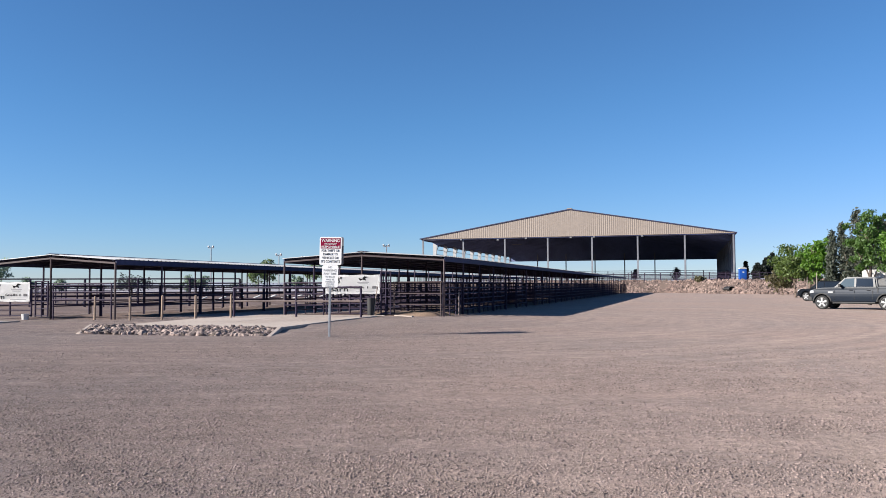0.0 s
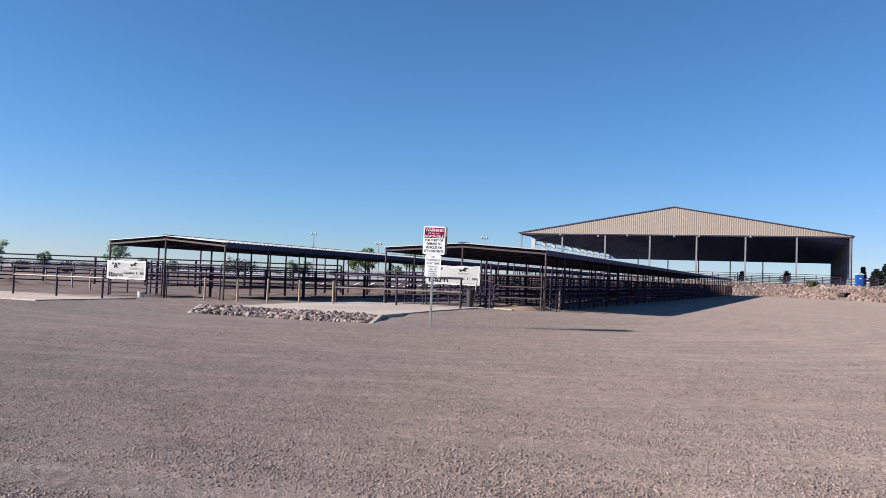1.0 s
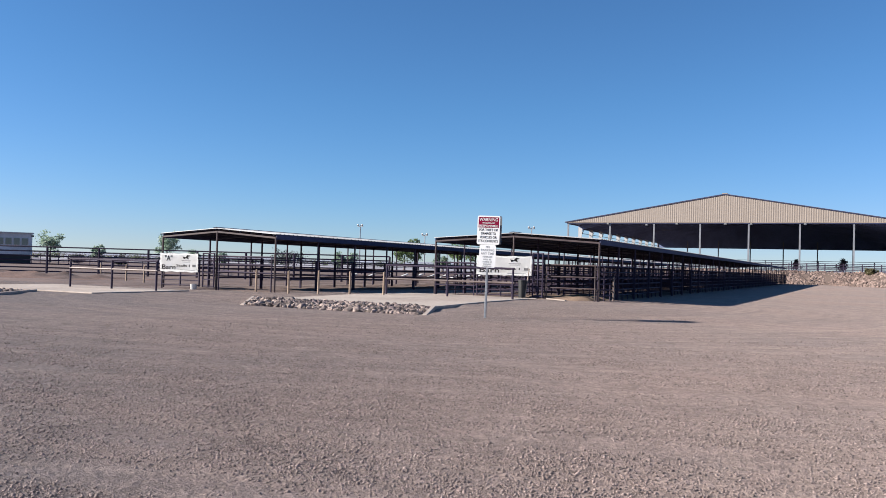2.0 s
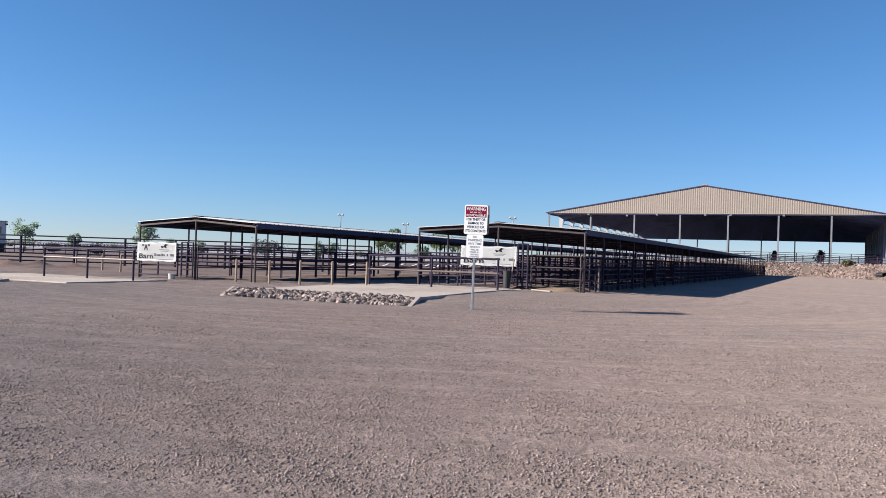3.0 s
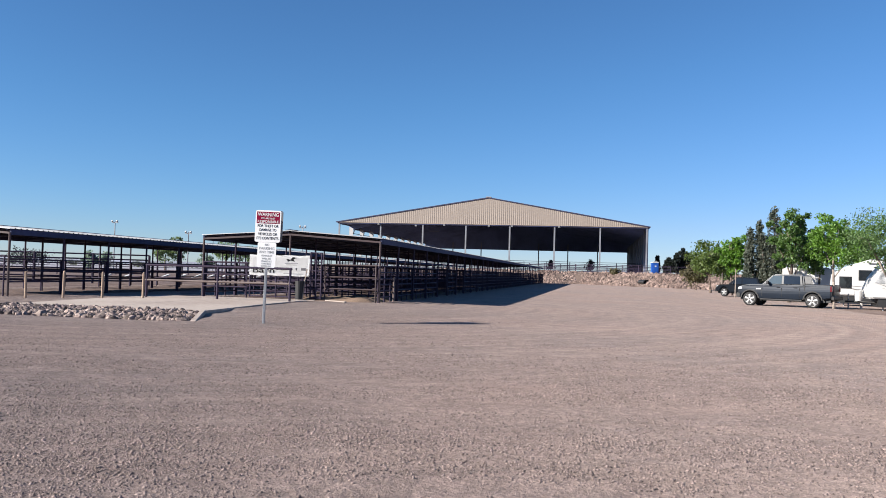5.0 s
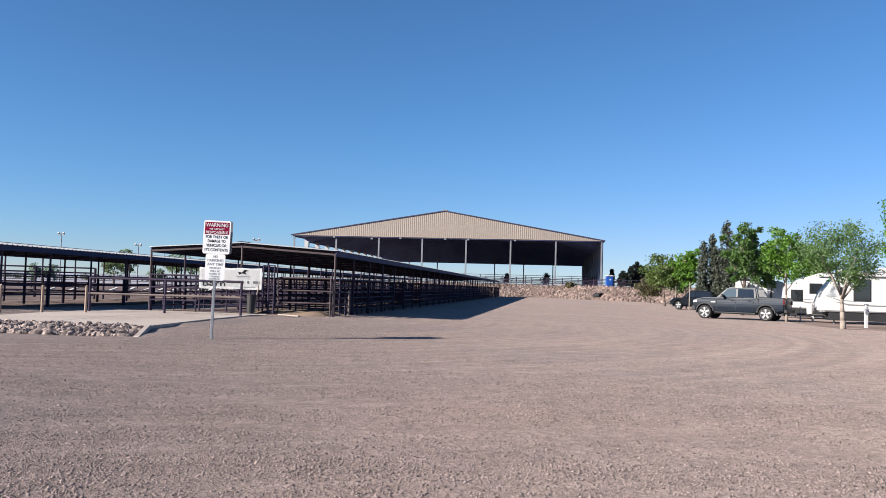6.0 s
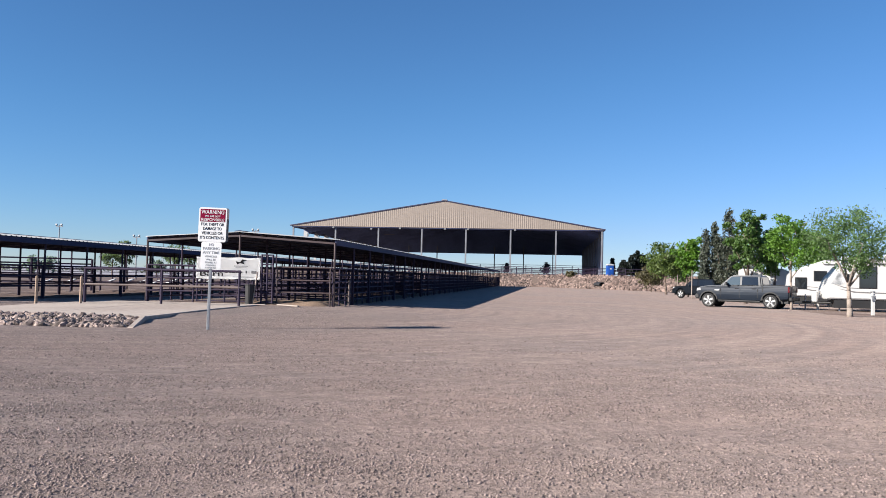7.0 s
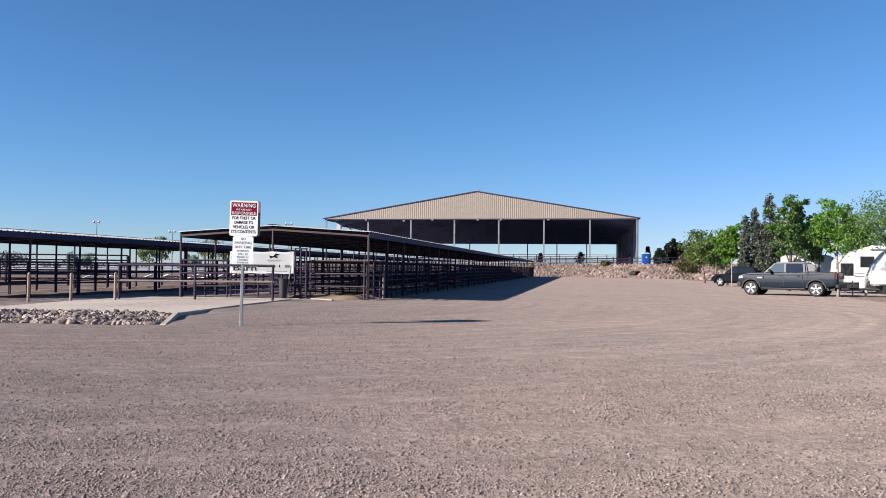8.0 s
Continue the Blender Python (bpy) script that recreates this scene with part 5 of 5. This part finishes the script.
flat_sheet("planting_strip", (10.9, 30, 42.0, 57.5), 0.006, STRIP_EARTH, "bare brown earth strip under the shade trees", 1.2)
conifer(1.8, 138.4, 1.9, 0.9, 2.2, LEAF_BROWN, 41, "small olive desert shrub on the bank", 900, 0.16, "bank shrubs")
conifer(-10.6, 178, BANK_TOP, 2.4, 1.8, LEAF_BLACK, 42, "dark shrub behind the arena fence", 900, 0.16, "bank shrubs")
conifer(-2.2, 178, BANK_TOP, 2.6, 2.6, LEAF_BLACK, 43, "dark shrub behind the arena fence", 900, 0.16, "bank shrubs")


# ---- service posts by the trailers ----
def service_post(x, y, h, label, mat, r=0.06):
    p = thing("service_post", label, "post", "service posts", pose(x, y, gz(x, y)))
    part("shaft", box(bmesh.new(), -r, -r, -0.1, r, r, h, 0.012), mat, p)
    part("cap", box(bmesh.new(), -r - 0.015, -r - 0.015, h, r + 0.015, r + 0.015, h + 0.04, 0.01), mat, p)
    part("socket_box", box(bmesh.new(), -r - 0.02, -r - 0.06, h * 0.62, r + 0.02, -r - 0.002, h * 0.85, 0.01), GREY_STEEL, p, "grey socket box")
    return p


service_post(14.05, 45.9, 1.15, "white electrical hookup post in front of trailer", RV_WHITE, 0.075)
service_post(13.7, 53.0, 1.1, "white electrical hookup post beside trees", RV_WHITE, 0.06)
service_post(15.9, 44.8, 1.0, "white water hookup post", RV_WHITE, 0.06)
for k, (x, y, h) in enumerate([(10.6, 76.5, 2.5), (12.4, 96.0, 2.3)]):
    o = new("marker_pole", mesh_of("marker_pole", T((0, 0, -0.1), (0.03, 0, h), 0.05, 0.045, 10), BARK_PALE))
    o.matrix_basis = pose(x, y, gz(x, y))
    tagged(o, "weathered grey round pole beside parked car", "pole", "marker poles")


# ---- things far behind ----
def light_mast(x, y, h):
    m = thing("light_mast", "tall thin floodlight mast with crossarm", "lamp", "floodlight masts", pose(x, y, gz(x, y)))
    part("pole", T((0, 0, 0), (0, 0, h), 0.12, 0.07, 8), GREY_STEEL, m)
    part("crossarm", B(-0.55, -0.06, h - 0.3, 0.55, 0.06, h - 0.18), GREY_STEEL, m)
    for dx in (-0.42, 0.42):
        o = part("floodlight", box(bmesh.new(), -0.13, -0.16, -0.12, 0.13, 0.12, 0.13, 0.03), PALE_STEEL, m, "pale floodlight head")
        o.matrix_basis = pose(dx, -0.1, h - 0.02, -25)


light_mast(-77.2, 120, 8.1)
light_mast(-64.4, 120, 6.6)
light_mast(-45.5, 120, 7.8)
light_mast(-95.0, 190, 9.0)


def booth(m):
    b = thing("announcer_booth", "small grey raised booth with row of windows", "building", "", m)
    part("wall", box(bmesh.new(), -2.3, -1.8, 1.35, 2.3, 1.8, 4.35, 0.02), BOOTH, b)
    part("skirt", B(-2.2, -1.7, 0, 2.2, 1.7, 1.34), TRIM_BLACK, b, "dark open base")
    part("roof", box(bmesh.new(), -2.5, -2.0, 4.352, 2.5, 2.0, 4.5, 0.02), RV_WHITE, b, "pale flat roof")
    for i in range(4):
        w = part("window", B(-1.95 + 1.0 * i, -1.84, 2.7, -1.1 + 1.0 * i, -1.79, 3.75), RV_WHITE, b, "white framed window")
        part("pane", B(-1.89 + 1.0 * i, -1.855, 2.77, -1.16 + 1.0 * i, -1.841, 3.68), GLASS_PALE, w)
    part("side_wing", box(bmesh.new(), -4.4, -1.4, 1.2, -2.32, 1.6, 4.3, 0.02), RV_WHITE, b, "white board side wing")
    part("lamp", box(bmesh.new(), 2.3, -1.9, 3.9, 2.6, -1.6, 4.15, 0.02), TRIM_BLACK, b)


booth(pose(-105.8, 75.0, gz(-100, 75) - 0.1, 0, 0, 52))


def feeder_mesh():
    return mesh_of("feed_trough", slab([(-0.55, 0.12), (-0.55, 0.2), (0.5, 0.62), (0.56, 0.52)], "y", -0.6, 0.6, 0.02), RV_WHITE)


FEED = feeder_mesh()
for k in range(11):
    o = new("feed_trough", FEED)
    o.matrix_basis = pose(-40.4, 61.5 + 3.05 * k, gz(-40, 70) - 0.1, 0, 0, 35 + 4 * math.sin(k * 2.1))
    tagged(o, "tipped white plastic feed trough in a paddock", "trough", "white feed troughs")


def far_tree(x, y, h, w, leaf, seed, label, shrub=False):
    rng = np.random.default_rng(seed)
    t = thing("tree", label, "tree", "far trees", pose(x, y, gz(x, y)))
    part("trunk", T((0, 0, -0.2), (0, 0, h * 0.6), 0.16, 0.06, 7), BARK, t)
    lo = 0.1 if shrub else 0.3
    c = []
    for _ in range(30):
        d = rng.normal(0, 1, 3)
        d /= np.linalg.norm(d)
        q = rng.uniform(0.2, 0.9)
        c.append((d[0] * w / 2 * q, d[1] * w / 2 * q, h * (lo + 1) / 2 + d[2] * h * (1 - lo) / 2 * q, rng.uniform(0.6, 1.2)))
    leaf_cloud("crown", c, w * 0.085, 1300, 0.2, leaf, t, rng)


FAR = [(-124.3, 95, 5.6, 5.0, LEAF_FAR), (-112.5, 95, 3.3, 2.4, LEAF_FAR), (-97, 95, 5.8, 4.8, LEAF_FAR), (-117.4, 95, 1.6, 2.8, LEAF_SHADE), (-107.4, 95, 1.8, 2.8, LEAF_SHADE),
       (-100.7, 130, 3.7, 7.4, LEAF_SHADE), (-125.2, 130, 3.3, 3.2, LEAF_FAR), (-117.5, 130, 3.6, 3.2, LEAF_FAR), (-88, 130, 3.6, 3.2, LEAF_FAR), (-73.9, 130, 5.2, 4.8, LEAF_MUTED), (-71.6, 130, 6.9, 4.0, LEAF_MUTED),
       (-66.6, 131, 3.9, 3.4, LEAF_FAR), (-62.8, 130, 6.0, 5.0, LEAF_MUTED), (-58.9, 130, 5.2, 4.4, LEAF_MUTED), (-86, 131, 3.8, 3.0, LEAF_FAR), (-150, 96, 7.5, 5.0, LEAF_FAR)]
for k, (x, y, h, w, leaf) in enumerate(FAR):
    far_tree(x, y, h, w, leaf, 100 + k, "distant leafy tree behind the paddocks" if h > 4 else "distant dark shrub behind the paddocks", h < 4)


def far_woods():
    """A low broken line of scrub along the horizon, one mesh."""
    rng = np.random.default_rng(77)
    c = []
    for i in range(900):
        a = radians(rng.uniform(-75, 100))
        d = rng.uniform(330, 900)
        c.append((-d * math.sin(a), d * math.cos(a), 0.4 + rng.uniform(0.1, 1.3) * d / 420, d / 330))
    ob = leaf_cloud("far_scrub", c, 1.0, 70000, 0.5, LEAF_SCRUB, None, rng, 0.6)
    tagged(ob, "broken line of distant desert scrub", "scrub", kind="stuff")


far_woods()


def far_flats():
    """Flats beyond the paddocks, out to the hills, with haze put into their pale colour."""
    bm = bmesh.new()
    prev = None
    for i in range(61):
        a = radians(-12 + 1.6 * i)
        near = 205 + 25 * noise.noise(Vector((i * 0.4, 2, 6)))
        ring = [bm.verts.new((-d * math.sin(a), d * math.cos(a), z)) for d, z in ((near, 0.3), (near + 12, 0.55), (600, 0.6), (1500, 0.7), (3250, 0.8))]
        if prev:
            for k in range(4):
                bm.faces.new((prev[k], prev[k + 1], ring[k + 1], ring[k]))
        prev = ring
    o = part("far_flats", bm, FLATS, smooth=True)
    tagged(o, "far desert flats coloured pale with haze beyond the paddocks", "ground", kind="structure")


far_flats()


def far_hills():
    bm = bmesh.new()
    prev = None
    for i in range(121):
        a = radians(-90 + 1.5 * i)
        d = 3300
        h = 14 + 22 * abs(noise.noise(Vector((i * 0.09, 4, 0)))) + 10 * noise.noise(Vector((i * 0.33, 1, 0)))
        if i > 95:
            h *= 0.6
        lo, hi = bm.verts.new((d * math.sin(a), d * math.cos(a), -5)), bm.verts.new((d * math.sin(a) * 1.06, d * math.cos(a) * 1.06, max(4, h)))
        if prev:
            bm.faces.new((prev[0], lo, hi, prev[1]))
        prev = (lo, hi)
    part("backdrop", bm, HILL_HAZE, smooth=True)
    tagged(bpy.data.objects["backdrop"], "low hazy hills on the horizon", "hills", kind="structure")


far_hills()


def water_barrel(x, y, z):
    b = thing("water_barrel", "black plastic barrel beside the pipe gate", "barrel", "", pose(x, y, z))
    part("drum", T((0, 0, 0), (0, 0, 0.72), 0.15, 0.17, 16), TRIM_BLACK, b)
    part("rim", T((0, 0, 0.72), (0, 0, 0.76), 0.18, 0.18, 16), TRIM_BLACK, b)


water_barrel(-13.12, 33.0, gz(-13, 33))
o = new("stray_board", mesh_of("stray_board", box(bmesh.new(), -0.45, -0.07, 0, 0.45, 0.07, 0.05, 0.01), CONCRETE))
o.matrix_basis = pose(-11.4, 32.4, gz(-11.4, 32.4) + 0.01, 0, 2, -14)
tagged(o, "pale board lying on gravel", "board", "loose boards")
o = new("stray_board", mesh_of("stray_board", box(bmesh.new(), -0.35, -0.07, 0, 0.35, 0.07, 0.04, 0.01), CONCRETE))
o.matrix_basis = pose(-12.5, 32.1, gz(-12.5, 32.1) + 0.01, 0, -2, 8)
tagged(o, "short pale board lying beside the pad", "board", "loose boards")
o = new("bucket", mesh_of("bucket", T((0, 0, 0), (0, 0, 0.24), 0.13, 0.15, 16), RV_WHITE))
o.matrix_basis = pose(-26.7, 28.0, gz(-26.7, 28))
tagged(o, "white plastic bucket by the gate post", "bucket")
# Post coloured pale as if the sun were on it.
o = new("stub_post", mesh_of("stub_post", T((0, 0, -0.1), (0, 0, 1.05), 0.045, n=10), PIPE_SUNLIT))
o.matrix_basis = pose(-9.85, 35.4, gz(-9.9, 35.4))
tagged(o, "short pipe post in sunlit tone beside the barn stalls", "post")
o = new("leaning_pole", mesh_of("leaning_pole", T((0, 0, 0), (0.1, 0.2, 1.25), 0.024, n=8), BARK_PALE))
o.matrix_basis = pose(-12.98, 32.95, gz(-12.7, 33))
tagged(o, "pale pole leaning against the gate", "pole")


def drain_pipe(x, y, z):
    """End of a drain that daylights in the bank, with a dark bore."""
    d = thing("drain_pipe", "dark drain pipe end set into the stone bank", "drain", "", pose(x, y, z, 0, 0, 38))
    bm = bmesh.new()
    n, rings = 20, []
    for r, yy in ((0.36, 0.9), (0.36, -0.35), (0.30, -0.35), (0.30, 0.8)):
        rings.append([bm.verts.new((1.9 * r * math.cos(2 * math.pi * i / n), yy, r * math.sin(2 * math.pi * i / n))) for i in range(n)])
    for a, b in zip(rings, rings[1:]):
        for i in range(n):
            bm.faces.new((a[i], a[(i + 1) % n], b[(i + 1) % n], b[i]))
    bm.faces.new(rings[-1])
    part("barrel", bm, TRIM_BLACK, d)


drain_pipe(6.2, 129.0, 1.12)


# ---- loose gravel ----
def loose_gravel():
    """Rounded pebbles, thick in the bands that wheels have swept together and thin between them."""
    rng = np.random.default_rng(9)
    bm = bmesh.new()
    bmesh.ops.create_icosphere(bm, subdivisions=1, radius=1)
    bm.verts.ensure_lookup_table()
    near = (np.array([v.co[:] for v in bm.verts]) * (1, 1, 0.75), np.array([[v.index for v in f.verts] for f in bm.faces]))
    bm.free()
    far = (np.array([(1, 0, 0), (-1, 0, 0), (0, 1, 0), (0, -1, 0), (0, 0, 0.75), (0, 0, -0.6)], float),
           np.array([(0, 2, 4), (2, 1, 4), (1, 3, 4), (3, 0, 4), (2, 0, 5), (1, 2, 5), (3, 1, 5), (0, 3, 5)]))
    count = 300000
    d = 2.0 + 18 * rng.random(count) ** 1.3
    a = np.radians(rng.uniform(-28, 62, count))
    x, y = -0.8 - d * np.sin(a), 1.2 + d * np.cos(a)
    s = 0.0045 + 0.0105 * rng.random(count) ** 3.5 + 0.0003 * d
    swept = [noise.noise(Vector((px * 0.13 + py * 0.05, py * 1.25 - px * 0.2, 7))) + 0.45 * noise.noise(Vector((px * 0.9, py * 1.6, 1))) for px, py in zip(x, y)]
    keep = np.array(swept) > rng.uniform(-0.5, 0.3, count)
    keep &= ~((x < -11.0) & (y > 20.0)) & (rng.random(count) > (d - 11) / 9)
    # coarser stones round the sign and beside the pad
    x, y, s, d = (np.concatenate(p) for p in ((x, rng.normal(-8.2, 2.6, 16000)), (y, rng.normal(23.5, 4.2, 16000)), (s, 0.007 + 0.012 * rng.random(16000) ** 3), (d, np.full(16000, 20.0))))
    keep = np.concatenate((keep, np.ones(16000, bool)))
    keep &= ~((x < -10.9) & (y > 19.5) & (y < 24.2)) & ~((x < -12.6) & (y > 19.5)) & (y < 32.8)
    coords, tris, start = [], [], 0
    for (base, tri), zone in ((near, keep & (d < 3.6)), (far, keep & (d >= 3.6))):
        px, py, ps = x[zone], y[zone], s[zone]
        n, k = len(px), len(base)
        pz = np.array([ground_height(u, v) for u, v in zip(px, py)]) + ps * 0.15
        v = base[None] * rng.uniform(0.75, 1.25, (n, k, 1)) * rng.uniform(0.7, 1.35, (n, 1, 3)) * ps[:, None, None]
        th = rng.uniform(0, 6.28, n)
        c, q = np.cos(th)[:, None], np.sin(th)[:, None]
        v = np.stack([v[..., 0] * c - v[..., 1] * q, v[..., 0] * q + v[..., 1] * c, v[..., 2]], -1) + np.stack([px, py, pz], -1)[:, None]
        coords.append(v.reshape(-1, 3))
        tris.append((tri[None] + k * np.arange(n)[:, None, None]).reshape(-1, 3) + start)
        start += n * k
    coords, tris = np.concatenate(coords), np.concatenate(tris)
    me = bpy.data.meshes.new("loose_gravel")
    me.vertices.add(len(coords))
    me.vertices.foreach_set("co", coords.ravel())
    me.loops.add(tris.size)
    me.loops.foreach_set("vertex_index", tris.ravel().astype(np.int32))
    me.polygons.add(len(tris))
    me.polygons.foreach_set("loop_start", np.arange(0, tris.size, 3, dtype=np.int32))
    me.update(calc_edges=True)
    me.polygons.foreach_set("use_smooth", [True] * len(tris))
    me.materials.append(PEBBLE)
    tagged(new("loose_gravel", me), "loose grey and tan pebbles on the lot", "gravel", kind="stuff")


loose_gravel()
